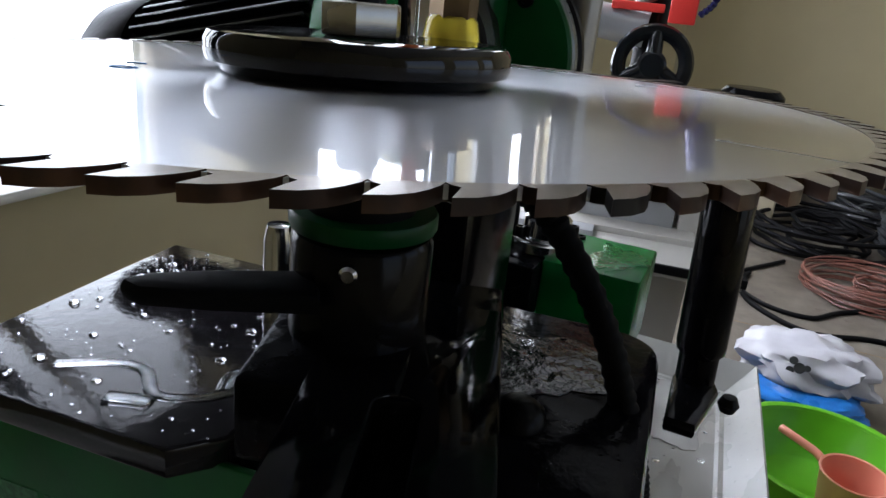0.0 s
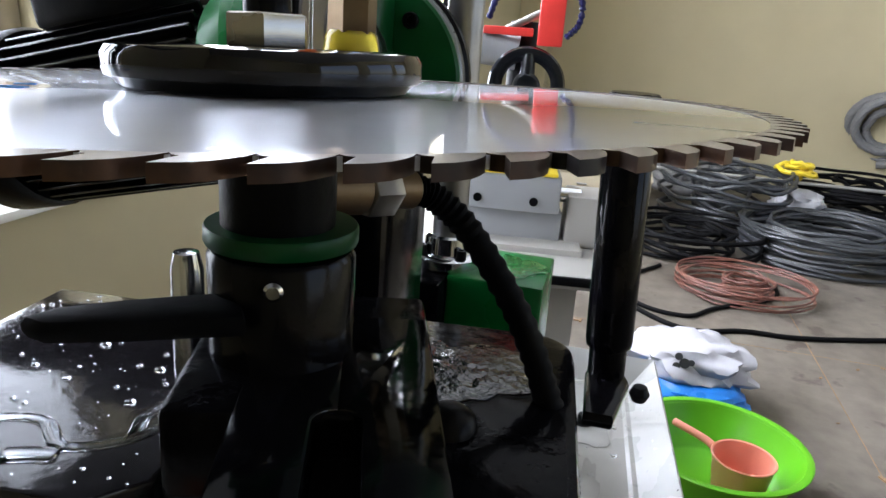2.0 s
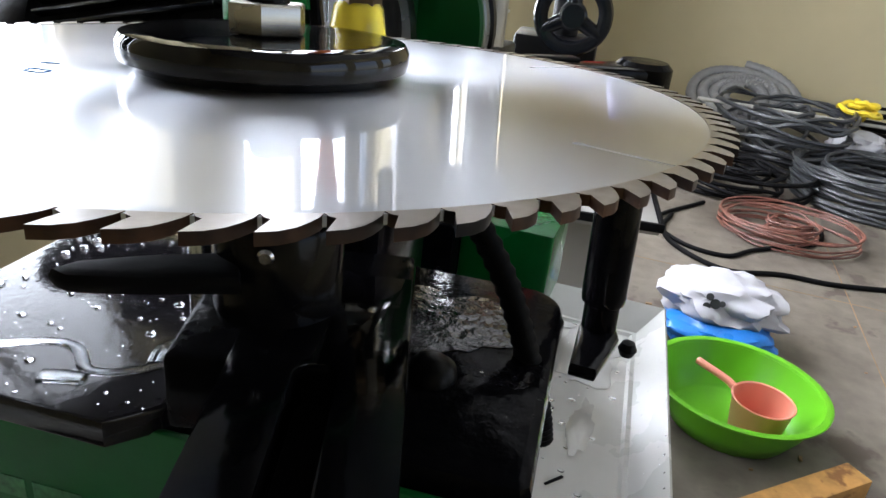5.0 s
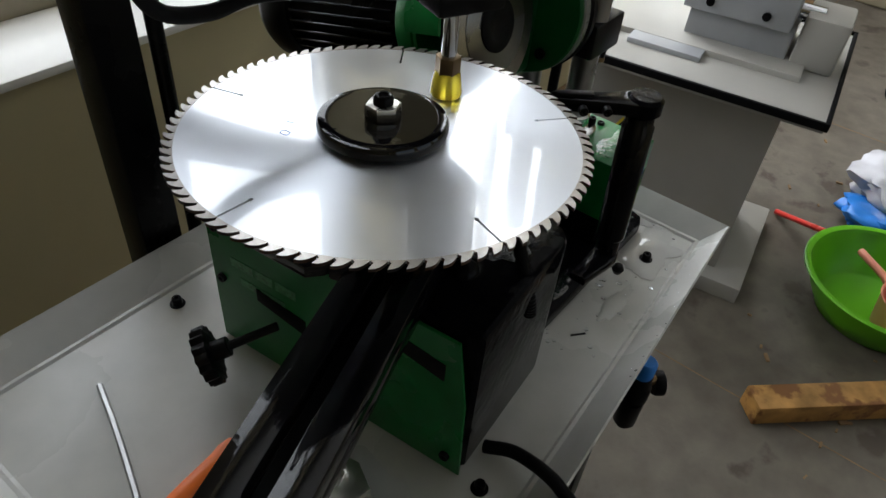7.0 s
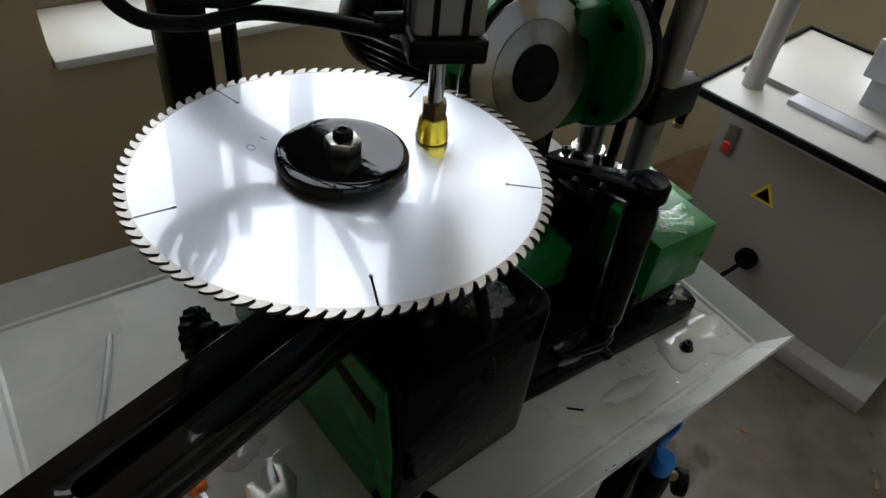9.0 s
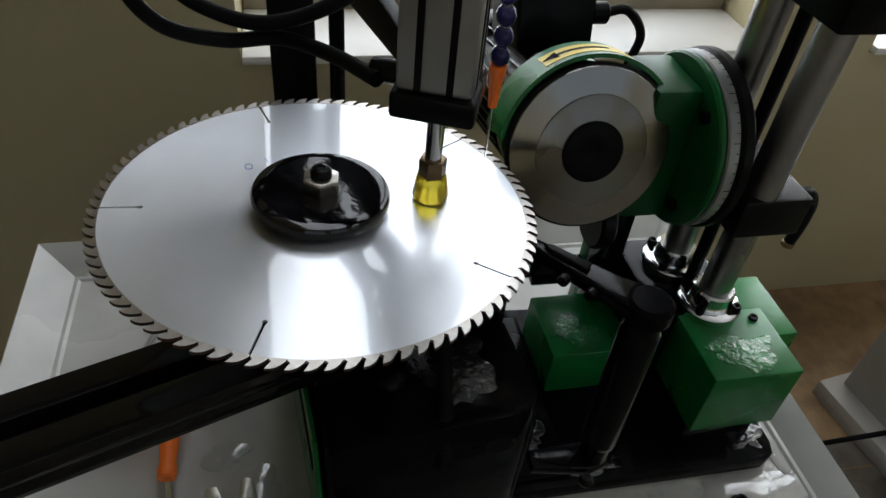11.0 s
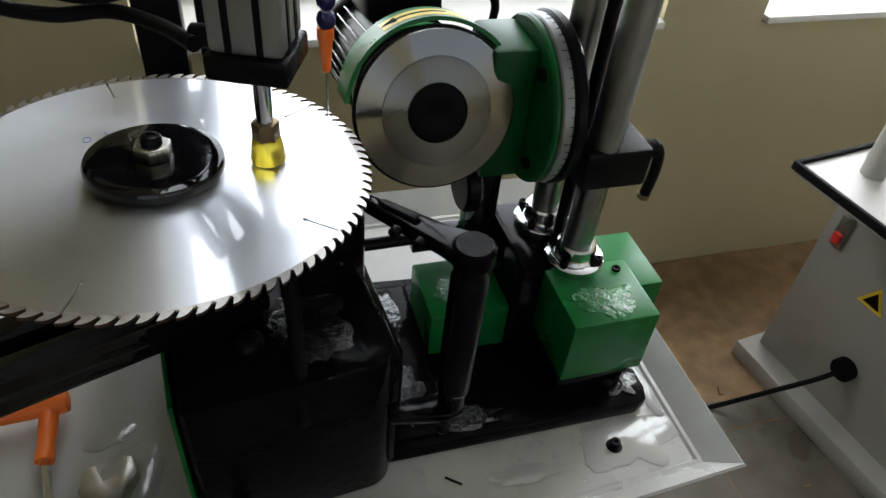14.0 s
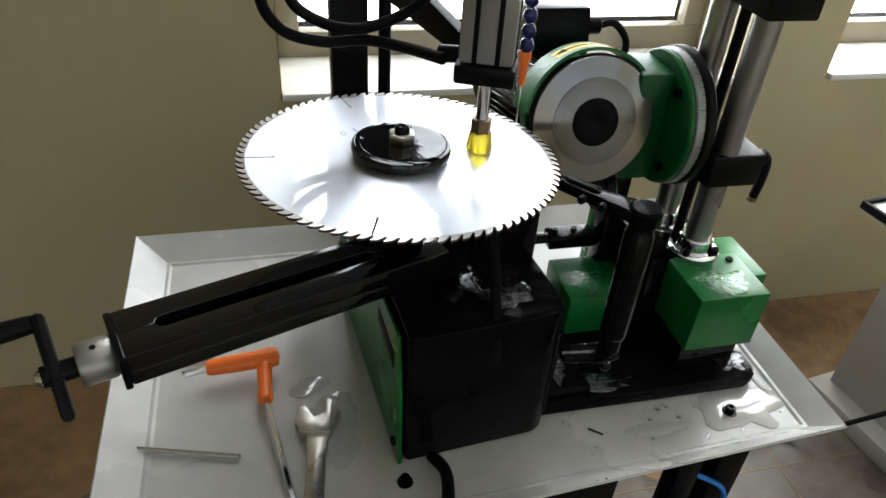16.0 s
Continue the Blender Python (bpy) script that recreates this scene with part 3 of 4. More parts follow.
part("crank_handle", lathe([(0, 0), (0.007, 0), (0.008, 0.01), (0.0095, 0.05), (0.008, 0.06), (0, 0.061)], cr(-0.052, 0.027, 0.0455), cr(-1.052, 0.027, 0.0455), 20), SATIN, crank)

# spindle under the blade
part("spindle_block", box(0.2298, 0.325, -0.0305, 0.0512, 0.001, 0.0315, 0.003, m=AM), OILY, mc, "black saddle block under the spindle")
part("saddle_slide", box(0.245, 0.32, -0.025, 0.042, -0.0148, 0.003, 0.002, m=AM), OILY, mc)
part("spindle_housing", lathe([(0, 0), (0.0235, 0), (0.0242, 0.003), (0.0242, 0.058), (0.023, 0.060), (0, 0.060)], (0.001, -0.004, -0.109), (0.001, -0.004, 1), 40), BLACK, mc)
part("ring", lathe([(0.0, 0), (0.0245, 0), (0.025, 0.001), (0.025, 0.005), (0.0245, 0.006), (0, 0.006)], (0.001, -0.004, -0.047), (0.001, -0.004, 1), 40), SHADEGREEN, mc, "green painted ring")
part("hub", lathe([(0, 0), (0.0185, 0), (0.0185, 0.038), (0, 0.038)], (0.0005, -0.003, -0.041), (0, 0, 1), 36), SATIN, mc)
cap_screw((-0.0155, 0.0035, -0.019), (-1, 0.45, 0), 0.0035, 0.003, mc, NUTM)
part("plug", rod((-0.020, -0.012, -0.0555), (-0.0245, -0.0138, -0.0555), 0.003), CHROME, mc, "bright chrome grub screw")
LM = Matrix.Translation((-0.021, -0.002, -0.069)) @ Matrix.Rotation(radians(124), 4, "Z")
part("lever", prism([(0.0, -0.011), (0.034, -0.009), (0.052, -0.006), (0.060, 0.0), (0.054, 0.006), (0.034, 0.009), (0.0, 0.011)], 0.008, LM, 0.003), RUBBER, mc, "black flat lever handle")
part("pin", lathe([(0, 0), (0.0065, 0), (0.0065, 0.055), (0.005, 0.062), (0, 0.063)], (0.03, 0.052, -0.13), (0.03, 0.052, 1), 24), CHROME, mc, "wet chrome locking pin")
bm = tube([(0.066, -0.026, -0.040), (0.075, -0.035, -0.044), (0.08, -0.052, -0.060), (0.08, -0.076, -0.094), (0.08, -0.092, -0.130), (0.08, -0.102, -0.158), (0.08, -0.106, -0.176)], 0.0060, 12, 12, ripple=0.09)
part("cooling_hose", bm, RUBBER, mc, "black ribbed flexible coolant hose")
part("valve_post", box(0.075, 0.146, -0.014, 0.032, -0.166, -0.050, 0.005), BLACK, mc, "black valve post")
part("valve_cap", rod((0.112, 0.008, -0.050), (0.112, 0.008, -0.036), 0.012), SATIN, mc)
part("hose_fitting", rod((0.030, -0.004, -0.036), (0.046, -0.014, -0.038), 0.0095), BRASS, mc, "rusty brass hose fitting")
part("fitting_nut", hexnut((0.046, -0.014, -0.038), (0.058, -0.021, -0.039), 0.019), NUTM, mc, "wet grey hexagon fitting nut")
part("fitting_neck", rod((0.058, -0.021, -0.039), (0.068, -0.028, -0.0405), 0.0078), BRASS, mc)

# feed knob on the side
part("knob_rod", rod((-0.040, 0.092, -0.240), (-0.094, 0.125, -0.258), 0.0045), SATIN, mc)
bm = bmesh.new()
m, _ = frame_to((-0.092, 0.124, -0.260), (-0.118, 0.140, -0.269))
prism([((0.028 + 0.0016 * math.cos(16 * w)) * math.cos(w), (0.028 + 0.0016 * math.cos(16 * w)) * math.sin(w)) for w in (2 * math.pi * k / 96 for k in range(96))], 0.013, m, 0.0015, bm)
part("knob", bm, SATIN, mc, "black scalloped adjusting knob")
part("knob_boss", rod((-0.080, 0.1165, -0.2533), (-0.094, 0.125, -0.258), 0.010), SATIN, mc)

# blocks behind, the two chrome columns and their clamps
part("column_block", box(0.312, 0.402, 0.016, 0.128, TZ + 0.019, -0.172, 0.003), BLACK, mc)
part("pedestal", box(0.335, 0.412, -0.055, 0.015, TZ + 0.019, -0.249, 0.004), BLACK, mc)
part("motor_box", box(0.332, 0.421, -0.064, 0.0155, -0.2485, -0.170, 0.0025), GREEN, mc, "bright green enamelled box, wet on top")
for x, y, z, rx, ry, seed in ((0.376, -0.036, -0.170, 0.034, 0.021, 3.0), (0.262, 0.062, -0.234, 0.022, 0.022, 9.0)):
    wet(x, y, z, rx, ry, seed, WETGREEN)
cap_screw((0.405, 0.002, -0.170), (0, 0, 1), 0.0045, 0.003, mc)
part("side_box", box(0.403, 0.470, 0.002, 0.086, -0.262, -0.200, 0.0025), GREEN, mc, "bright green enamelled side box")
part("side_box_foot", box(0.405, 0.44, 0.01, 0.08, TZ + 0.019, -0.262, 0.002), BLACK, mc)
part("cam_box", box(0.224, 0.311, 0.030, 0.114, TZ + 0.019, -0.234, 0.0025), GREEN, mc, "green enamelled cam box, wet on top")
part("green_bracket", box(0.287, 0.313, 0.128, 0.150, TZ + 0.019, -0.150, 0.002), GREEN, mc)
part("link_rod", rod((0.10, 0.125, -0.208), (0.30, 0.135, -0.214), 0.007), SATIN, mc, "oily black link rod")
part("link_clevis", box(0.225, 0.287, 0.120, 0.146, -0.224, -0.204, 0.002), BLACK, mc)
for x in (0.235, 0.262):
    cap_screw((x, 0.133, -0.204), (0, 0, 1), 0.004, 0.005, mc)
part("cam_wheel", rod((0.268, 0.115, -0.125), (0.285, 0.115, -0.125), 0.033, bev=0.003), SATIN, mc, "black cam wheel")
part("cam_post", box(0.285, 0.31, 0.10, 0.128, TZ + 0.019, -0.10, 0.003), BLACK, mc)
for (x, y), top in (((0.367, 0.024), 0.30), ((0.357, 0.086), 0.30)):
    part("column", rod((x, y, -0.172), (x, y, top), 0.0145, bev=0.001), COLUMN, mc, "dull chromed guide column")
    fl = part("flange", lathe([(0, 0), (0.029, 0), (0.030, 0.001), (0.030, 0.009), (0.028, 0.011), (0.021, 0.012), (0.020, 0.026), (0.018, 0.028), (0.0148, 0.028), (0.0148, 0.0)], (x, y, -0.1715), (x, y, 1), 40), CHROME, mc, "chrome column flange")
    for k in range(4):
        w = radians(40 + 90 * k)
        cap_screw((x + 0.025 * math.cos(w), y + 0.025 * math.sin(w), -0.1605), (0, 0, 1), 0.0045, 0.008, fl)
part("lead_screw", rod((0.362, 0.055, -0.172), (0.362, 0.055, 0.30), 0.006), SATIN, mc)
part("slide_block", box(0.345, 0.410, 0.008, 0.112, -0.070, -0.030, 0.004), SATIN, mc, "black sliding clamp block")
part("clamp_boss", rod((0.409, 0.036, -0.050), (0.431, 0.036, -0.049), 0.009), SATIN, mc)
part("clamp_handle", tube([(0.420, 0.036, -0.046), (0.430, 0.036, -0.047), (0.437, 0.036, -0.058), (0.438, 0.036, -0.08), (0.436, 0.037, -0.106)], 0.0055, 6, 12), SATIN, mc, "black clamp lever handle")
part("handle_tip", rod((0.436, 0.037, -0.104), (0.4355, 0.037, -0.110), 0.0062), BRASS, mc)
part("upper_block", box(0.345, 0.402, -0.002, 0.110, 0.120, 0.172, 0.003), SATIN, mc, "black upper column block")

# tilting dial and grinding head
DC = Vector((0.338, 0.088, -0.018))
part("dial_back", rod((0.327, DC.y, DC.z), (0.340, DC.y, DC.z), 0.079, bev=0.003, seg=64), SATIN, mc)
dial = part("dial", rod((0.316, DC.y, DC.z), (0.327, DC.y, DC.z), 0.077, bev=0.0015, seg=64), DIAL, mc, "grey graduated tilting dial")
bm = bmesh.new()
for k in range(60):
    w = 2 * math.pi * k / 60
    m = Matrix.Translation(DC - Vector((0.012, 0, 0))) @ Matrix.Rotation(w, 4, "X")
    box(-0.006 if k % 5 == 0 else -0.003, 0.001, -0.0003, 0.0003, 0.0768, 0.0773, 0, bm, m)
part("graduation", bm, RUBBER, dial, "engraved dark degree marks")
# dial face and bracket: shade on the side away from windows is coloured in
part("dial_face", rod((0.309, DC.y, DC.z), (0.316, DC.y, DC.z), 0.076, bev=0.002, seg=64), HALFSHADEGREEN, mc, "green enamelled dial face")
for w in (60, 130, 230, 300):
    cap_screw((0.3095, DC.y + 0.058 * math.cos(radians(w)), DC.z + 0.058 * math.sin(radians(w))), (-1, 0, 0), 0.006, 0.004, mc)
part("bracket", box(0.268, 0.309, 0.062, 0.128, -0.085, 0.044, 0.005), SHADEGREEN, mc, "green head bracket, shade in its colour")
TILT = radians(13)
HM = Matrix(((1, 0, 0, 0.22), (0, math.sin(TILT), -math.cos(TILT), 0.058), (0, math.cos(TILT), math.sin(TILT), -0.005), (0, 0, 0, 1)))
hp = lambda x, y, z: tuple(HM @ Vector((x, y, z)))
wheel = part("grinding_wheel", lathe([(0, -0.008), (0.064, -0.008), (0.0655, -0.006), (0.0655, -0.002), (0.0645, 0.0), (0.045, 0.0028), (0.0448, 0.0033), (0.030, 0.0035), (0, 0.0035)], seg=72), WHEELM, mc, "turned steel diamond grinding wheel")
part("wheel_rim", lathe([(0.0658, -0.0085), (0.0668, -0.0075), (0.0668, -0.0025), (0.0658, -0.0015)], seg=72), RUBBER, wheel, "dark diamond grit rim")
part("inner_ring", lathe([(0, 0.0030), (0.0446, 0.0030), (0.0446, 0.0036), (0.0440, 0.0039), (0, 0.0039)], seg=72), WHEELDARK, wheel, "darker turned inner ring")
part("wheel_hub", lathe([(0, 0.0035), (0.0245, 0.0035), (0.0245, 0.0058), (0.023, 0.007), (0.008, 0.007), (0.006, 0.0055), (0, 0.0055)], seg=40), RUBBER, wheel, "black wheel hub")
wheel.matrix_basis = HM @ Matrix.Diagonal((1.06, 1.06, 1.0, 1.0))


def shell(r0, r1, a0, a1, z0, z1, n=36):
    bm, rows = bmesh.new(), []
    for k in range(n + 1):
        w = radians(a0 + (a1 - a0) * k / n)
        rows.append([bm.verts.new(HM @ Vector((r * math.cos(w), r * math.sin(w), z))) for r, z in ((r0, z0), (r1, z0), (r1, z1), (r0, z1))])
    for u, v in zip(rows, rows[1:]):
        for k in range(4):
            bm.faces.new((u[k], v[k], v[(k + 1) % 4], u[(k + 1) % 4]))
    bm.faces.new(rows[0])
    bm.faces.new(rows[-1][::-1])
    return bm


guard = part("wheel_guard", shell(0.0735, 0.077, 15, 172, -0.045, -0.005), GREEN, mc, "bright green curved wheel guard")
part("guard_plate", lathe([(0, 0), (0.062, 0), (0.062, 0.004), (0, 0.004)], hp(0, 0, -0.048), hp(0, 0, 1), 64), GREEN, mc)
part("sticker", shell(0.0771, 0.0774, 68, 122, -0.034, -0.012, 16), YELLOWP, guard, "yellow sticker with a black arrow")
part("arrow", shell(0.0775, 0.0777, 80, 114, -0.025, -0.021, 10), RUBBER, guard, "black arrow shaft")
bm = bmesh.new()
ar = [HM @ Vector((0.0778 * math.cos(radians(w)), 0.0778 * math.sin(radians(w)), z)) for w, z in ((112, -0.030), (122, -0.023), (112, -0.016))]
bm.faces.new([bm.verts.new(v) for v in ar])
bmesh.ops.solidify(bm, geom=bm.faces[:], thickness=0.0002)
part("arrow_head", bm, RUBBER, guard)
part("motor_flange", lathe([(0, 0), (0.058, 0), (0.060, 0.003), (0.060, 0.020), (0.050, 0.026), (0, 0.026)], hp(0, 0, -0.073), hp(0, 0, 1), 48), GREEN, mc, "green motor flange")
motor = part("motor", rod(hp(0, 0, -0.232), hp(0, 0, -0.070), 0.053, bev=0.002, seg=48), SATIN, mc, "black finned electric motor")
for k in range(36):
    w = 2 * math.pi * k / 36
    if 70 < math.degrees(w) < 112:
        continue
    part("fin", box(0.051, 0.0605, -0.0013, 0.0013, -0.225, -0.078, 0.0006, m=HM @ Matrix.Rotation(w, 4, "Z"), seg=1), FIN, motor)
part("fan_cowl", lathe([(0, 0), (0.046, 0.002), (0.057, 0.010), (0.0625, 0.022), (0.0625, 0.054), (0.060, 0.058), (0, 0.058)], hp(0, 0, -0.288), hp(0, 0, 1), 48), SATIN, motor, "black fan cowl")
part("terminal_box", box(-0.036, 0.036, 0.052, 0.108, -0.195, -0.105, 0.006, m=HM), SATIN, motor, "black terminal box")
part("cable_gland", rod(hp(0.036, 0.085, -0.12), hp(0.052, 0.085, -0.12), 0.010), SATIN, motor)
solid("motor_cable", tube([hp(0.05, 0.085, -0.12), hp(0.075, 0.086, -0.125), hp(0.10, 0.06, -0.14), hp(0.105, 0.02, -0.17), hp(0.11, -0.05, -0.21)], 0.0045), RUBBER, "black motor cable leaving the terminal box", "cable")

# blade pusher: post, bracket and finger
part("post_bracket", prism([(0.145, -0.124), (0.190, -0.132), (0.204, -0.128), (0.207, -0.112), (0.196, -0.106), (0.145, -0.108)], 0.010, pose(0, 0, -0.177), 0.003), BLACK, mc)
part("post_ball", lathe([(0, -0.006), (0.004, -0.0045), (0.006, 0), (0.004, 0.0045), (0, 0.006)], (0.184, -0.138, -0.171), (0.184, -0.138, 1), 16), SATIN, mc)
part("post", lathe([(0, 0), (0.011, 0), (0.011, 0.018), (0.0132, 0.020), (0.0138, 0.024), (0.0138, 0.138), (0.0122, 0.141), (0.0122, 0.150), (0, 0.150)], (0.196, -0.118, -0.169), (0.2, -0.111, -0.018), 32), BLACK, mc, "wet black pusher post")
PT = (0.2, -0.111)
bm = rod((*PT, -0.020), (*PT, -0.003), 0.0158, bev=0.003)
part("pusher_head", bm, OILY, mc, "wet black rounded pusher head")
PM = Matrix.Translation((*PT, -0.0175)) @ Matrix.Rotation(math.atan2(0.065, -0.060), 4, "Z")
part("pusher_arm", prism([(0.0, -0.0155), (0.025, -0.010), (0.088, -0.005), (0.094, 0.0), (0.088, 0.004), (0.02, 0.011), (0.0, 0.0155)], 0.012, PM, 0.002), BLACK, mc, "black tapered pusher arm")
part("finger", prism([(0.045, -0.004), (0.074, -0.003), (0.080, 0.0), (0.074, 0.003), (0.045, 0.004)], 0.003, PM @ pose(0, 0, 0.0125), 0.0008), SATIN, mc)
for x in (0.035, 0.055):
    cap_screw(tuple(PM @ Vector((x, 0.0105, 0.006))), PM.to_3x3() @ Vector((0, 1, 0)), 0.004, 0.006, mc)

# blade clamp on its stand behind the tray
cl = thing("clamp_stand", (-0.01, 0.345, FL), "tall black steel stand holding a pneumatic blade clamp", "clamp stand")
part("upright", box(-0.034, 0.014, 0.326, 0.374, FL, 0.30, 0.003), SATIN, cl, "black square steel upright")
part("thin_tube", rod((0.037, 0.335, FL), (0.037, 0.335, 0.30), 0.0085), SATIN, cl)
part("tube_tie", box(0.014, 0.03, 0.328, 0.342, 0.10, 0.13, 0.002), SATIN, cl)
CA = Vector((0.077, 0.004, 0.0))
d = Vector((CA.x, CA.y, 0.075)) - Vector((-0.01, 0.345, 0.075))
BMx = Matrix.Translation((-0.01, 0.345, 0.0)) @ Matrix.Rotation(math.atan2(d.y, d.x), 4, "Z")
part("boom", prism([(0.0, 0.06), (0.0, 0.135), (0.12, 0.125), (d.length - 0.02, 0.096), (d.length - 0.02, 0.076), (0.10, 0.078)], 0.012,
     BMx @ Matrix(((1, 0, 0, 0), (0, 0, -1, 0.006), (0, 1, 0, 0), (0, 0, 0, 1))), 0.002), SATIN, cl, "black tapered plate boom")
CM = Matrix.Translation(CA) @ Matrix.Rotation(radians(-22), 4, "Z")
cyl = part("air_cylinder", box(-0.024, 0.024, -0.024, 0.024, 0.092, 0.237, 0.004, m=CM), ALU, cl, "grey aluminium square air cylinder")
for sx, sy in ((-0.010, -0.0244), (0.010, -0.0244), (0.0244, -0.008), (0.0244, 0.008), (-0.0244, -0.008), (-0.0244, 0.008)):
    w = 0.0022
    part("groove", box(sx - (w if abs(sy) > 0.02 else 0.0004), sx + (w if abs(sy) > 0.02 else 0.0004), sy - (0.0004 if abs(sy) > 0.02 else w), sy + (0.0004 if abs(sy) > 0.02 else w), 0.094, 0.234, 0, m=CM), SATIN, cyl, "dark sensor groove")
part("end_cap", box(-0.027, 0.027, -0.027, 0.027, 0.074, 0.092, 0.003, m=CM), SATIN, cl, "black cylinder end cap")
part("piston_rod", rod((CA.x, CA.y, 0.030), (CA.x, CA.y, 0.076), 0.006), CHROME, cl, "chrome piston rod")
part("rod_nut", hexnut((CA.x, CA.y, 0.018), (CA.x, CA.y, 0.032), 0.017), BRASS, cl)
part("pressure_pad", lathe([(0, 0), (0.0125, 0), (0.0130, 0.002), (0.0105, 0.017), (0.009, 0.019), (0, 0.019)], (CA.x, CA.y, 0.0005), (CA.x, CA.y, 1), 28), YELLOW, cl, "translucent yellow rubber pad")
part("elbow", rod((CA.x - 0.022, CA.y + 0.012, 0.090), (CA.x - 0.040, CA.y + 0.022, 0.088), 0.008), SATIN, cl, "black air fitting")
solid("air_hose", tube([(0.038, 0.012, 0.088), (0.015, 0.06, 0.080), (-0.02, 0.10, 0.074), (-0.06, 0.10, 0.073), (-0.10, 0.095, 0.088), (-0.116, 0.09, 0.125), (-0.09, 0.11, 0.17), (-0.03, 0.20, 0.19), (-0.01, 0.32, 0.17)], 0.0055), RUBBER,
      "black air hose looping to the clamp cylinder", "air hose", "clamp air hoses")
solid("air_hose", tube([(0.054, 0.012, 0.20), (0.050, 0.07, 0.15), (0.03, 0.10, 0.106), (-0.02, 0.10, 0.086), (-0.06, 0.105, 0.090), (-0.09, 0.105, 0.115), (-0.085, 0.12, 0.16), (-0.03, 0.22, 0.17), (-0.012, 0.32, 0.15)], 0.0055), RUBBER,
      "black air hose looping to the clamp cylinder", "air hose", "clamp air hoses")
cool = thing("coolant_nozzle", (0.128, 0.045, 0.10), "dark blue segmented coolant hose with an orange nozzle", "coolant nozzle")
for k in range(9):
    z = 0.085 + 0.014 * k
    part("segment", lathe([(0.004, -0.006), (0.0065, -0.003), (0.0072, 0.001), (0.006, 0.005), (0.004, 0.007)], (0.128 + 0.0004 * k, 0.046 + 0.0006 * k * k, z), (0.128, 0.046, 10), 16), NAVY, cool, "dark blue ball segment" if k == 0 else "")
part("nozzle_tip", lathe([(0.0025, 0), (0.0032, 0.0), (0.0052, 0.024), (0.0062, 0.026), (0.0062, 0.034), (0.004, 0.034)], (0.127, 0.045, 0.046), (0.128, 0.046, 1), 20), ORANGE, cool, "orange nozzle tip")
part("water_stream", rod((0.127, 0.045, 0.002), (0.127, 0.045, 0.047), 0.0009, bev=0), WATER, cool, "thin water stream")

# ---- the saw blade and its clamp nut ----
NB = Vector((0.028, 0.037, 1.0)).normalized()
BT = NB.to_track_quat("Z", "Y").to_matrix().to_4x4()
SLOTS = [-36 + 72 * k for k in range(5)]
blade = thing("saw_blade", (0, 0, 0), "large wet circular saw blade with brushed steel face", "saw blade")
ol = []
for k in range(720):
    w = k * 0.5
    near = [s for s in SLOTS if abs((w - s + 180) % 360 - 180) < 0.3]
    if near:
        s = radians(near[0])
        c, n = Vector((math.cos(s), math.sin(s))), Vector((-math.sin(s), math.cos(s)))
        for r, o in ((0.1428, -0.0008), (0.119, -0.0008), (0.1175, -0.0016), (0.116, -0.0012), (0.1152, 0.0), (0.116, 0.0012), (0.1175, 0.0016), (0.119, 0.0008), (0.1428, 0.0008)):
            ol.append(tuple(c * r + n * o))
    else:
        ol.append((0.1428 * math.cos(radians(w)), 0.1428 * math.sin(radians(w))))
part("plate", prism(ol, 0.0019, pose(0, 0, -0.00095), 0), STEEL, blade, "radially brushed steel plate with five expansion slots", smooth=30)
NT = 90
prof = [(0.150, 0), (0.1496, 1.3), (0.1482, 2.4), (0.1462, 3.2), (0.1440, 3.9), (0.1420, 4.3), (0.1420, 0.3), (0.1436, 0.55), (0.1444, 0.95)]
tb = prism([(r * math.cos(radians(w)), r * math.sin(radians(w))) for r, w in prof], 0.0023, pose(0, 0, -0.00115), 0)
first = part("tooth", tb, TOOTH, blade)
first.data.materials.append(TOOTHSIDE)
# side faces: brown carbide, with their dark reflections put into the colour
for f in first.data.polygons:
    f.material_index = 0 if abs(f.normal.z) > 0.7 else 1
for k in range(1, NT):
    t = new("tooth", first.data)
    t.parent = blade
    t.matrix_basis = Matrix.Rotation(2 * math.pi * k / NT, 4, "Z")
bm = bmesh.new()
for pts in ([(0.064, -0.008), (0.068, -0.012), (0.071, -0.009), (0.067, -0.005), (0.064, -0.008)], [(0.060, -0.021), (0.065, -0.024)]):
    tube([(x, y, 0.00095) for x, y in pts], 0.0003, 4, 6, bm)
part("pen_mark", bm, BLUE, blade, "blue pen mark")
blade.matrix_world = BT
nut = thing("blade_flange", (0, 0, 0), "glossy black blade flange with a hexagon nut", "flange")
part("flange", lathe([(0, 0), (0.042, 0), (0.044, 0.002), (0.0462, 0.003), (0.0468, 0.005), (0.0468, 0.009), (0.0455, 0.0112), (0.042, 0.012), (0.038, 0.0117), (0.010, 0.0115), (0, 0.0115)], (0, 0, 0.0016), (0, 0, 1), 72), GLOSSY, nut, "glossy wet black flange disc")
hn = hexnut((0, 0, 0.0132), (0, 0, 0.0234), 0.0225)
part("nut", hn, NUTM, nut, "zinc plated hexagon nut")
part("stud", lathe([(0, 0), (0.0072, 0), (0.0072, 0.0055), (0.0058, 0.0075), (0.0035, 0.008), (0.003, 0.0065), (0, 0.0065)], (0, 0, 0.0224), (0, 0, 1), 24), SATIN, nut, "black threaded stud")
nut.matrix_world = BT

# ---- tools lying in the tray ----
tk = thing("t_handle_key", (-0.17, 0.03, TZ), "hex key with an orange plastic T handle", "hex key")
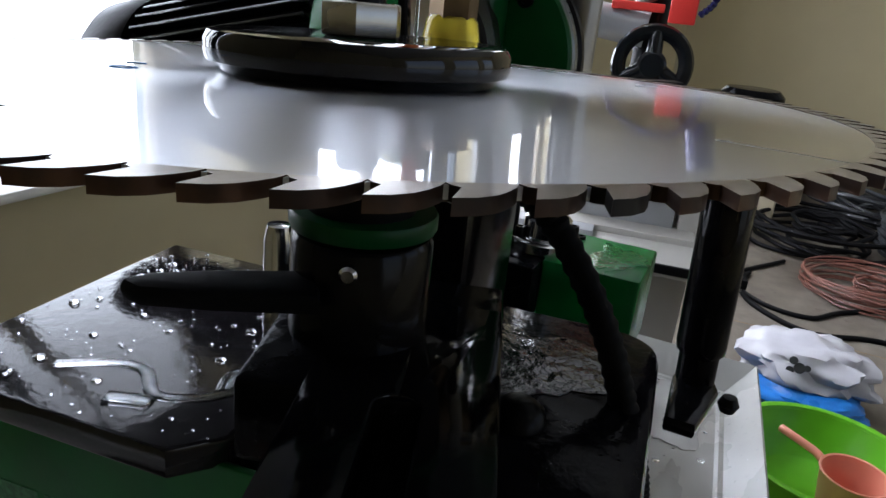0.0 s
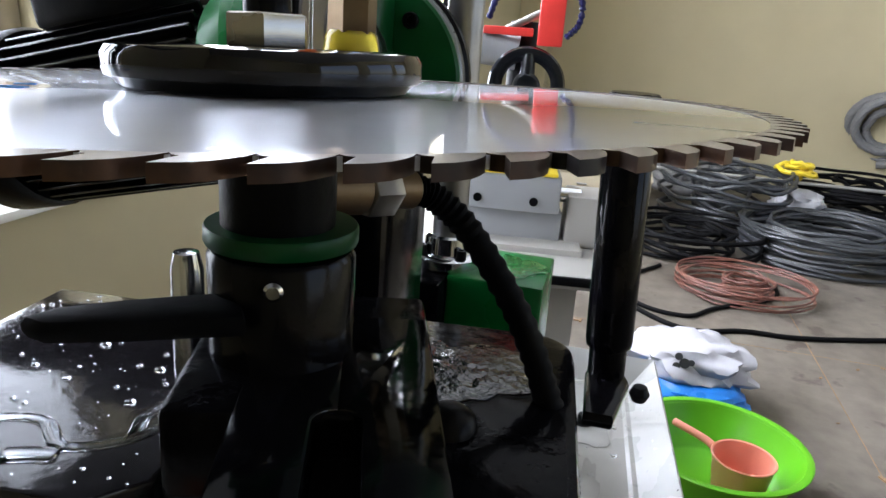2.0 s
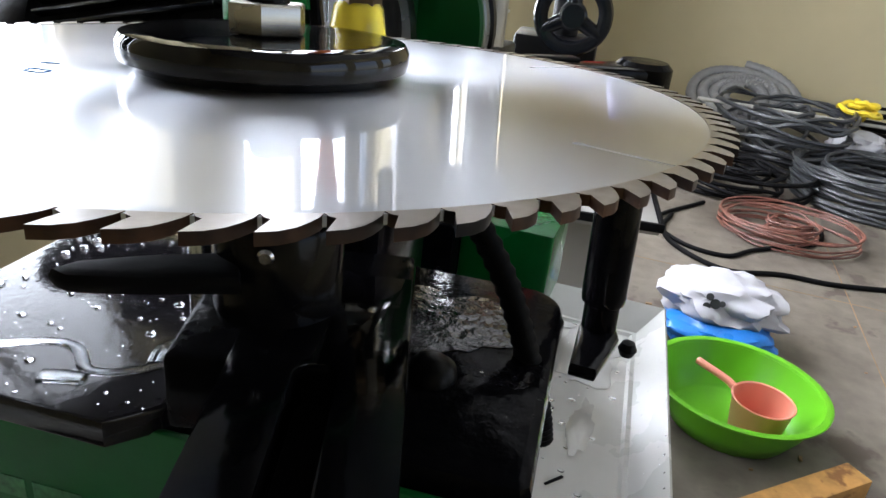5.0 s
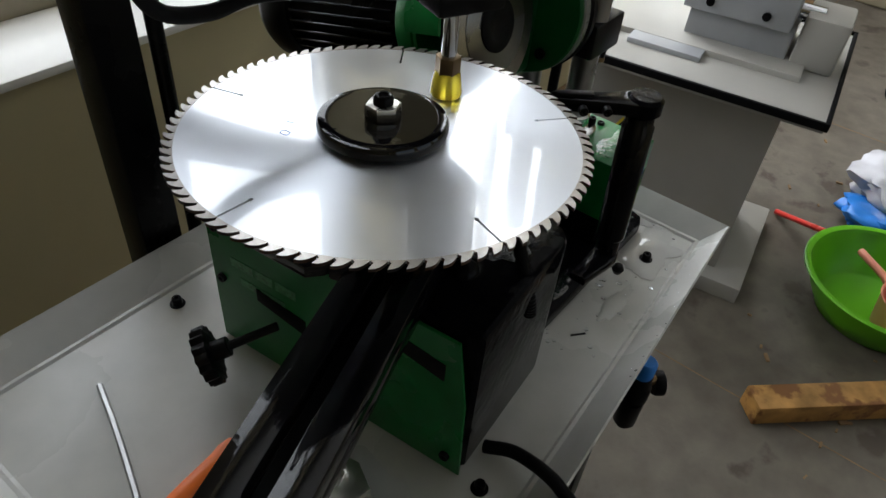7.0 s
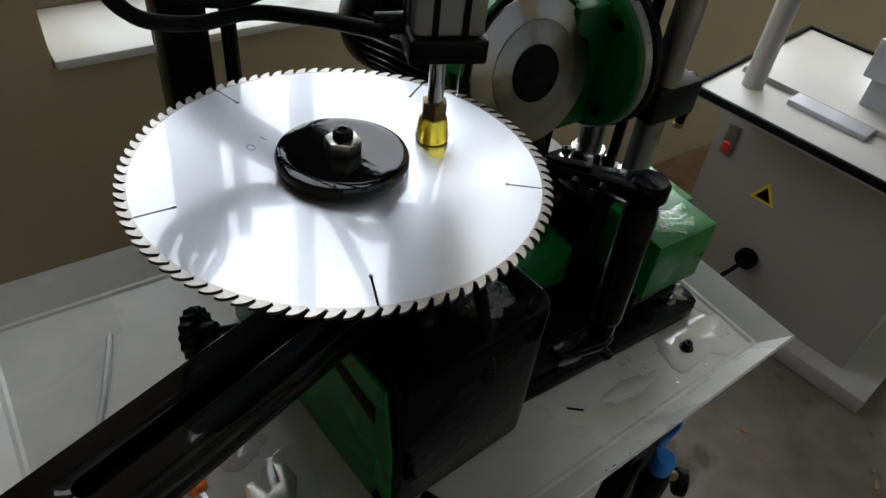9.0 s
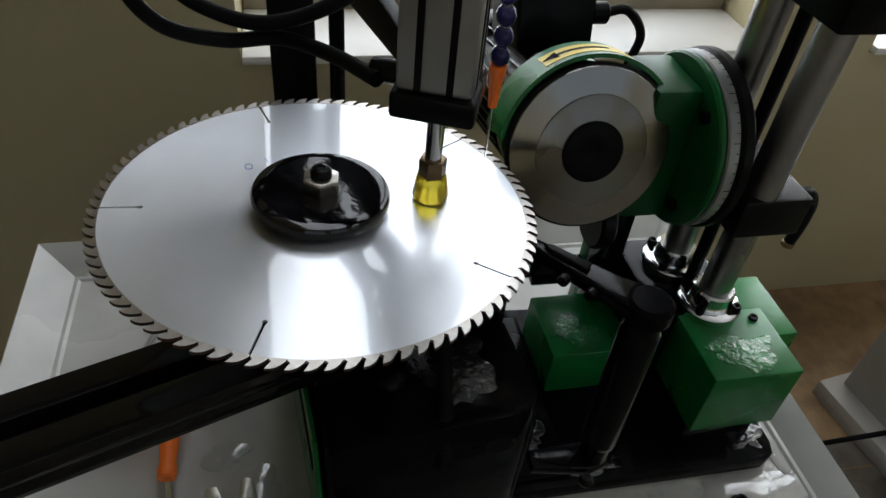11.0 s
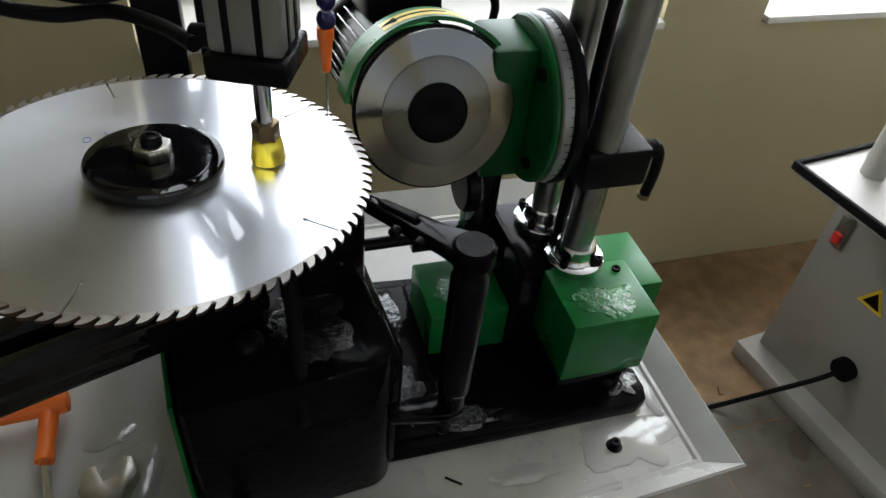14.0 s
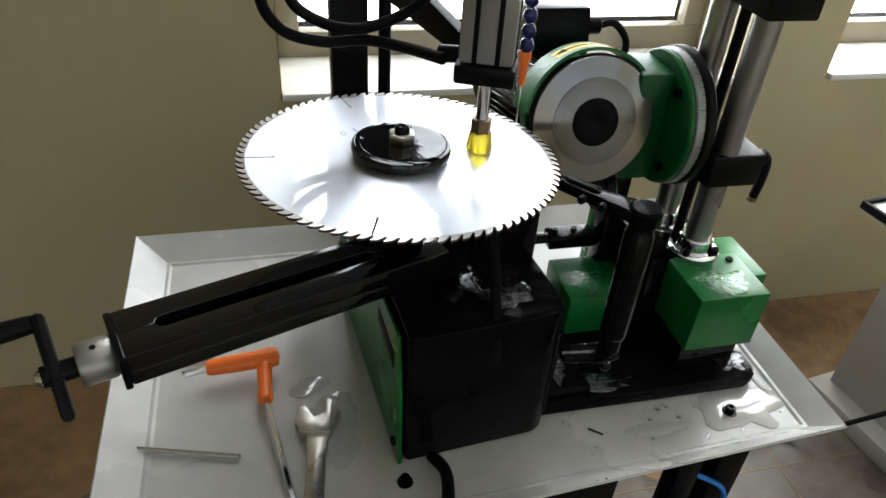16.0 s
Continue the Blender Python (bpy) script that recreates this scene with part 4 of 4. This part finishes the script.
part("handle", lathe([(0, 0), (0.008, 0.001), (0.0095, 0.008), (0.0105, 0.03), (0.011, 0.06), (0.0125, 0.072), (0.011, 0.082), (0, 0.085)], (-0.216, 0.041, TZ + 0.021), (-0.136, 0.046, TZ + 0.023), 24), ORANGE, tk, "orange plastic handle")
part("neck", lathe([(0, 0), (0.009, 0), (0.0085, 0.03), (0.0075, 0.044), (0.009, 0.05), (0.0085, 0.058), (0, 0.058)], (-0.150, 0.044, TZ + 0.021), (-0.150, -0.013, TZ + 0.015), 24), ORANGE, tk, "orange plastic neck")
part("shaft", hexnut((-0.150, -0.010, TZ + 0.0155), (-0.126, -0.145, TZ + 0.0045), 0.007), CHROME, tk, "bright hexagon steel shaft")
part("short_tip", hexnut((-0.214, 0.041, TZ + 0.021), (-0.242, 0.038, TZ + 0.018), 0.007), NUTM, tk)
wr = thing("adjustable_spanner", (-0.09, -0.07, TZ), "worn grey adjustable spanner lying in the wet tray", "spanner")
WM = Matrix.Translation((-0.096, -0.062, TZ + 0.0005)) @ Matrix.Rotation(radians(-97), 4, "Z") @ Matrix.Scale(1.18, 4)
part("handle", prism([(0.0, -0.011), (0.03, -0.008), (0.11, -0.009), (0.118, -0.006), (0.118, 0.006), (0.11, 0.009), (0.03, 0.008), (0.0, 0.011)], 0.008, WM, 0.002), NUTM, wr, "worn grey spanner handle")
part("jaw", prism([(0.004, -0.016), (0.004, 0.012), (-0.02, 0.020), (-0.034, 0.014), (-0.036, 0.006), (-0.020, 0.006), (-0.014, -0.004), (-0.028, -0.012), (-0.026, -0.020), (-0.008, -0.021)], 0.012, WM, 0.002), NUTM, wr, "fixed jaw")
part("worm", rod(tuple(WM @ Vector((-0.004, -0.006, 0.006))), tuple(WM @ Vector((-0.004, 0.008, 0.006))), 0.0045), SATIN, wr)
ky = solid("hex_key", tube([(-0.170, 0.210, TZ + 0.004), (-0.190, 0.150, TZ + 0.004), (-0.213, 0.088, TZ + 0.004), (-0.218, 0.078, TZ + 0.004), (-0.228, 0.076, TZ + 0.004), (-0.256, 0.082, TZ + 0.004)], 0.0032, 6, 6), COLUMN, "bright steel L shaped hex key", "hex key")
solid("steel_rod", rod((-0.300, -0.045, TZ + 0.0042), (-0.178, -0.078, TZ + 0.0042), 0.003), CHROME, "thin bright steel rod lying in the tray", "steel rod")
solid("power_cable", tube([(0.02, -0.118, TZ + 0.012), (0.028, -0.15, TZ + 0.022), (0.018, -0.20, -0.282), (0.015, -0.225, -0.33), (0.03, -0.21, -0.6), (0.06, -0.18, FL + 0.01)], 0.0065), RUBBER, "black power cable hanging over the tray rim", "cable")

# ---- the second machine, a white grinder on a pedestal ----
M2 = Matrix.Translation((1.167, 0.154, 0)) @ Matrix.Rotation(radians(8.4), 4, "Z")
g2 = thing("pedestal_grinder", (1.45, 0.15, FL), "white pedestal tool grinder with a black edged tray", "grinding machine")
q2 = lambda x, y, z: tuple(M2 @ Vector((x, y, z)))
part("tray", box(0.0, 0.56, -0.325, 0.325, -0.475, -0.455, 0.004, m=M2), WHITEP, g2, "white enamelled tray")
bm = bmesh.new()
for a in ((-0.006, 0.004, -0.331, 0.331), (0.556, 0.566, -0.331, 0.331), (0.004, 0.556, -0.331, -0.321), (0.004, 0.556, 0.321, 0.331)):
    box(*a, -0.466, -0.447, 0.002, bm, M2)
part("edging", bm, RUBBER, g2, "black rubber edging")
part("cabinet", prism([(0.17, -0.24), (0.46, -0.24), (0.46, 0.30), (0.17, 0.30)], 0.60, M2 @ pose(0, 0, FL + 0.05), 0.004), WHITEP, g2, "white sheet steel cabinet")
part("foot", box(0.115, 0.56, -0.325, 0.325, FL, FL + 0.052, 0.004, m=M2), WHITEP, g2, "white steel foot plate")
part("warning_sign", prism([(0.0, 0.0), (0.066, 0.0), (0.033, 0.058)], 0.001, M2 @ Matrix(((0, 0, -1, 0.1698), (-1, 0, 0, 0.158), (0, 1, 0, -0.735), (0, 0, 0, 1))), 0), YELLOWP, g2, "yellow warning triangle")
part("sign_field", prism([(0.012, 0.007), (0.054, 0.007), (0.033, 0.044)], 0.0005, M2 @ Matrix(((0, 0, -1, 0.1686), (-1, 0, 0, 0.158), (0, 1, 0, -0.735), (0, 0, 0, 1))), 0), SATIN, g2)
part("switch_plate", box(0.162, 0.1698, 0.245, 0.275, -0.665, -0.585, 0.002, m=M2), ALU, g2)
part("switch_button", box(0.154, 0.162, 0.250, 0.270, -0.655, -0.628, 0.002, m=M2), RED, g2, "red switch button")
part("socket", rod(q2(0.1698, 0.09, -0.90), q2(0.150, 0.09, -0.90), 0.028), RUBBER, g2, "black power inlet")
part("column", rod(q2(0.13, 0.25, -0.456), q2(0.13, 0.25, 0.30), 0.024), WHITEP, g2, "white round column")
part("plate", box(0.12, 0.40, -0.02, 0.16, -0.456, -0.442, 0.003, m=M2), GREYP, g2, "light grey ground steel plate")
part("lower_slide", box(0.24, 0.42, -0.19, 0.055, -0.4545, -0.372, 0.005, m=M2), GREYP, g2, "grey lower slide")
part("carriage", box(0.215, 0.40, -0.18, 0.070, -0.371, -0.285, 0.004, m=M2), GREYP, g2, "grey carriage")
part("yellow_trim", box(0.21, 0.39, -0.17, 0.060, -0.2845, -0.276, 0.002, m=M2), YELLOWP, g2, "yellow trim strip")
for y in (-0.12, 0.01):
    part("cap_screw", rod(q2(0.215, y, -0.345), q2(0.208, y, -0.345), 0.010), SATIN, g2)
part("spindle_body", box(0.25, 0.40, -0.14, 0.05, -0.2755, -0.14, 0.012, m=M2), SATIN, g2, "dark spindle body")
part("handle_boss", rod(q2(0.30, -0.235, -0.34), q2(0.30, -0.181, -0.34), 0.018), CHROME, g2)
part("white_cover", box(0.24, 0.38, -0.30, -0.20, -0.454, -0.33, 0.008, m=M2), WHITEP, g2)
part("neck", rod(q2(0.32, -0.06, -0.14), q2(0.32, -0.06, 0.05), 0.032), SATIN, g2)
hw = part("handwheel", lathe([(0.056, -0.008), (0.068, -0.013), (0.080, -0.010), (0.084, 0.0), (0.080, 0.010), (0.068, 0.013), (0.056, 0.008), (0.053, 0.0), (0.056, -0.008)], q2(0.19, -0.075, -0.085), q2(-1, -0.075, -0.085), 40), FIN, g2, "black spoked handwheel")
for k in range(3):
    w = radians(90 + 120 * k)
    part("spoke", rod(q2(0.19, -0.075, -0.085), q2(0.19, -0.075 + 0.07 * math.cos(w), -0.085 + 0.07 * math.sin(w)), 0.018, 0.014, seg=16), FIN, hw)
part("hub", rod(q2(0.21, -0.075, -0.085), q2(0.172, -0.075, -0.085), 0.030, bev=0.006), FIN, hw)
part("wheel_shaft", rod(q2(0.30, -0.075, -0.085), q2(0.20, -0.075, -0.085), 0.012), SATIN, g2)
part("red_lever", box(0.235, 0.265, -0.145, -0.090, 0.0, 0.105, 0.004, m=M2), RED, g2, "bright red lever block")
part("red_bar", box(0.24, 0.262, -0.08, 0.03, 0.018, 0.036, 0.003, m=M2), RED, g2, "red bar")
part("silver_bar", rod(q2(0.25, -0.095, 0.07), q2(0.25, -0.02, 0.03), 0.008), ALU, g2)
part("cross_body", rod(q2(0.28, 0.13, 0.0), q2(0.28, -0.05, -0.02), 0.038), GREYP, g2, "dark grey cross body")
part("motor_knob", rod(q2(0.24, 0.08, 0.06), q2(0.20, 0.10, 0.075), 0.024), SATIN, g2)
part("lamp_head", rod(q2(0.25, -0.185, 0.115), q2(0.25, -0.205, 0.215), 0.030), NAVY, g2, "slate grey lamp head")
part("lamp_bracket", rod(q2(0.25, -0.13, 0.10), q2(0.25, -0.185, 0.13), 0.008), SATIN, g2)
part("segmented_hose", tube([q2(0.23, 0.02, 0.05), q2(0.23, 0.0, 0.10), q2(0.23, -0.06, 0.135), q2(0.23, -0.13, 0.145), q2(0.23, -0.175, 0.10), q2(0.23, -0.175, 0.05), q2(0.23, -0.15, 0.02)], 0.007, 8, 10, ripple=0.18), NAVY, g2, "dark blue segmented hose")
solid("power_lead", tube([q2(0.145, 0.09, -0.90), q2(0.10, 0.10, -0.92), q2(0.02, 0.15, -1.0), q2(-0.05, 0.20, FL + 0.01), q2(-0.15, 0.22, FL + 0.008), q2(-0.45, 0.30, FL + 0.008)], 0.006), RUBBER, "black power lead running over the floor", "cable")

# ---- things on the floor ----
BC = (1.575, -0.467, FL)
basin = thing("plastic_basin", BC, "lime green plastic wash basin on the concrete floor", "basin")
part("bowl", lathe([(0, 0.0), (0.150, 0.0), (0.160, 0.004), (0.190, 0.055), (0.214, 0.113), (0.216, 0.1185), (0.212, 0.1185), (0.210, 0.113), (0.186, 0.056), (0.156, 0.010), (0.148, 0.006), (0, 0.006)], BC, (BC[0], BC[1], 0), 64), BASIN, basin)
part("rim", lathe([(0.212, 0.119), (0.231, 0.119), (0.2335, 0.122), (0.2335, 0.126), (0.228, 0.1285), (0.215, 0.1255), (0.212, 0.119)], BC, (BC[0], BC[1], 0), 64), BASIN, basin, "rolled rim")
sc = thing("water_scoop", (1.56, -0.51, FL), "salmon pink plastic water scoop lying in a basin", "scoop")
part("cup", lathe([(0, 0.0), (0.06, 0.0), (0.064, 0.004), (0.078, 0.100), (0.082, 0.104), (0.080, 0.106), (0.075, 0.104), (0.060, 0.007), (0, 0.006)], (1.535, -0.528, FL + 0.012), (1.52, -0.538, FL + 1.0), 40), PINK, sc)
part("grip", tube([(1.58, -0.46, FL + 0.105), (1.60, -0.44, FL + 0.110), (1.64, -0.39, FL + 0.112), (1.665, -0.365, FL + 0.110)], 0.011, 6, 10), PINK, sc)


def crumple(name, c, size, seed, material, label, category, amp=0.25):
    bm = bmesh.new()
    bmesh.ops.create_icosphere(bm, subdivisions=4, radius=1.0)
    for v in bm.verts:
        n = v.co.normalized()
        k = 1 + amp * noise.noise(n * 2.2 + Vector((seed, 0, 0))) + amp * 0.6 * abs(noise.noise(n * 6 + Vector((0, seed, 0)))) - amp * 0.3 * abs(noise.noise(n * 13 + Vector((0, 0, seed))))
        p = n * k
        v.co = Vector((c[0] + p.x * size[0], c[1] + p.y * size[1], max(c[2] - size[2], c[2] + p.z * size[2])))
    return solid(name, bm, material, label, category)


crumple("blue_bag", (1.97, -0.43, FL + 0.055), (0.11, 0.18, 0.055), 3.1, BLUE, "crumpled blue plastic bag on the floor", "plastic bag")
wb = crumple("white_bag", (2.08, -0.43, FL + 0.13), (0.15, 0.19, 0.085), 8.4, BAG, "crumpled white plastic bag with a dark print", "plastic bag", 0.3)
bm = bmesh.new()
for a, b, c in ((0.0, 0.0, 0.016), (0.018, 0.02, 0.012), (-0.012, 0.024, 0.012), (0.004, -0.02, 0.010)):
    rod((1.948 + a * 0.3, -0.40 + b, FL + 0.165 + a), (1.938 + a * 0.3, -0.40 + b, FL + 0.169 + a), c, seg=14, bm=bm)
part("print", bm, CABLE, wb, "dark printed mark")
TM = Matrix.Translation((0.985, -0.31, FL)) @ Matrix.Rotation(radians(-46), 4, "Z")
solid("timber_block", box(0.0, 0.62, -0.035, 0.035, 0.0, 0.062, 0.004, m=TM), TIMBER, "rough sawn orange brown timber block", "timber")
solid("red_stick", rod((1.835, -0.10, FL + 0.010), (1.70, -0.27, FL + 0.100), 0.009), RED, "red plastic stick leaning on a basin", "stick")


def coil(name, c, R, r, turns, seed, material, label, spread=0.3, height=0.1, squash=1.0, tilt=None, ripple=0.0, seg=6):
    rng = random.Random(seed)
    pts, n = [], 14
    for k in range(turns * n + 1):
        w = 2 * math.pi * k / n
        rr = R * (1 - spread * (0.5 + 0.5 * math.sin(k / n * 2.1 + seed)) + rng.uniform(-0.03, 0.03))
        z = r + abs(height * (0.5 + 0.5 * math.sin(k / n * 1.3)) + rng.uniform(0, height * 0.2))
        pts.append(Vector((rr * math.cos(w), rr * squash * math.sin(w), z)))
    m = tilt or Matrix.Identity(4)
    bm = tube([Vector(c) + (m @ p) for p in pts], r, 3, seg, ripple=ripple)
    return solid(name, bm, material, label, "cable coil")


coil("cable_coil", (4.15, -1.32, FL), 0.50, 0.011, 26, 1, CABLE, "large coil of dark grey cable on the floor", 0.4, 0.16)
coil("cable_tangle", (4.75, -0.85, FL), 0.55, 0.013, 20, 2, CABLE, "loose heap of dark grey cable", 0.7, 0.30, 0.8)
coil("cable_tangle", (5.2, -1.75, FL), 0.55, 0.013, 16, 5, RUBBER, "loose heap of black cable by the wall", 0.7, 0.24, 0.9)
coil("copper_cable", (3.25, -0.75, FL), 0.28, 0.005, 18, 3, COPPER, "tangled bundle of reddish brown cable", 0.8, 0.07, 1.2)
coil("cable_tangle", (3.9, -0.55, FL), 0.38, 0.011, 12, 7, RUBBER, "loose heap of black cable", 0.7, 0.12, 1.1)
TL = Matrix.Rotation(radians(70), 4, "Y") @ Matrix.Rotation(radians(12), 4, "X")
TH = Matrix.Translation((5.45, -0.60, FL + 0.26)) @ Matrix.Rotation(radians(-24), 4, "Y")
line = []
for k in range(4 * 18 + 1):
    w = 2 * math.pi * k / 18
    rr = 0.10 + 0.31 * k / 72
    line.append(TH @ Vector((rr * math.cos(w), rr * math.sin(w), 0.012 * math.sin(w * 2.3))))
solid("hose_coil", tube(line, 0.040, 6, 10, ripple=0.07), HOSEG, "thick grey corrugated hose lying in a flat spiral", "hose coil")
coil("hose_coil", (6.02, -2.12, FL + 0.58), 0.30, 0.035, 4, 9, HOSEG, "coil of grey corrugated hose hung on the wall", 0.5, 0.08, 1.0, TL, 0.06, 8)
solid("floor_cable", tube([(3.2, -0.25, FL + 0.01), (3.0, -0.22, FL + 0.01), (2.80, -0.28, FL + 0.01), (2.64, -0.48, FL + 0.01), (2.72, -0.71, FL + 0.01), (2.74, -0.93, FL + 0.01), (2.88, -1.31, FL + 0.01), (3.1, -1.8, FL + 0.01)], 0.011), RUBBER, "black cable snaking over the floor", "cable")
solid("floor_cable", tube([(3.4, -0.95, FL + 0.01), (3.2, -0.9, FL + 0.01), (2.95, -0.62, FL + 0.01), (2.80, -0.49, FL + 0.01), (2.85, -0.30, FL + 0.01), (3.1, -0.18, FL + 0.01), (3.5, -0.4, FL + 0.01)], 0.010), RUBBER, "black cable snaking over the floor", "cable")
solid("white_conduit", rod((4.6, -0.28, FL + 0.34), (5.0, -2.1, FL + 0.28), 0.012), WHITEP, "thin white plastic conduit across the cable heap", "conduit")
crumple("clear_bag", (4.72, -1.28, FL + 0.19), (0.14, 0.16, 0.09), 5.7, BAG, "crumpled white plastic bag on cables", "plastic bag")
coil("yellow_strap", (4.9, -1.27, FL + 0.30), 0.13, 0.016, 5, 6, YELLOWP, "bundle of yellow strap on the cable heap", 0.8, 0.10)
for (x, y), (w, d2), h, lab in (((4.2, 0.08), (0.26, 0.30), 0.34, "cream sheet steel box standing on the floor"), ((4.15, -0.22), (0.32, 0.20), 0.34, "long cream sheet steel box standing on the floor")):
    cb = thing("cream_box", (x, y, FL), lab, "steel box", "cream steel boxes")
    part("body", box(x - w / 2, x + w / 2, y - d2 / 2, y + d2 / 2, FL, FL + h, 0.012, seg=3), CREAMP, cb)
    part("lid", box(x - w / 2 - 0.006, x + w / 2 + 0.006, y - d2 / 2 - 0.006, y + d2 / 2 + 0.006, FL + h + 0.001, FL + h + 0.022, 0.006), CREAMP, cb)
    part("handle", rod((x - w / 2 - 0.012, y - 0.03, FL + h - 0.06), (x - w / 2 - 0.012, y + 0.03, FL + h - 0.06), 0.006), CHROME, cb)
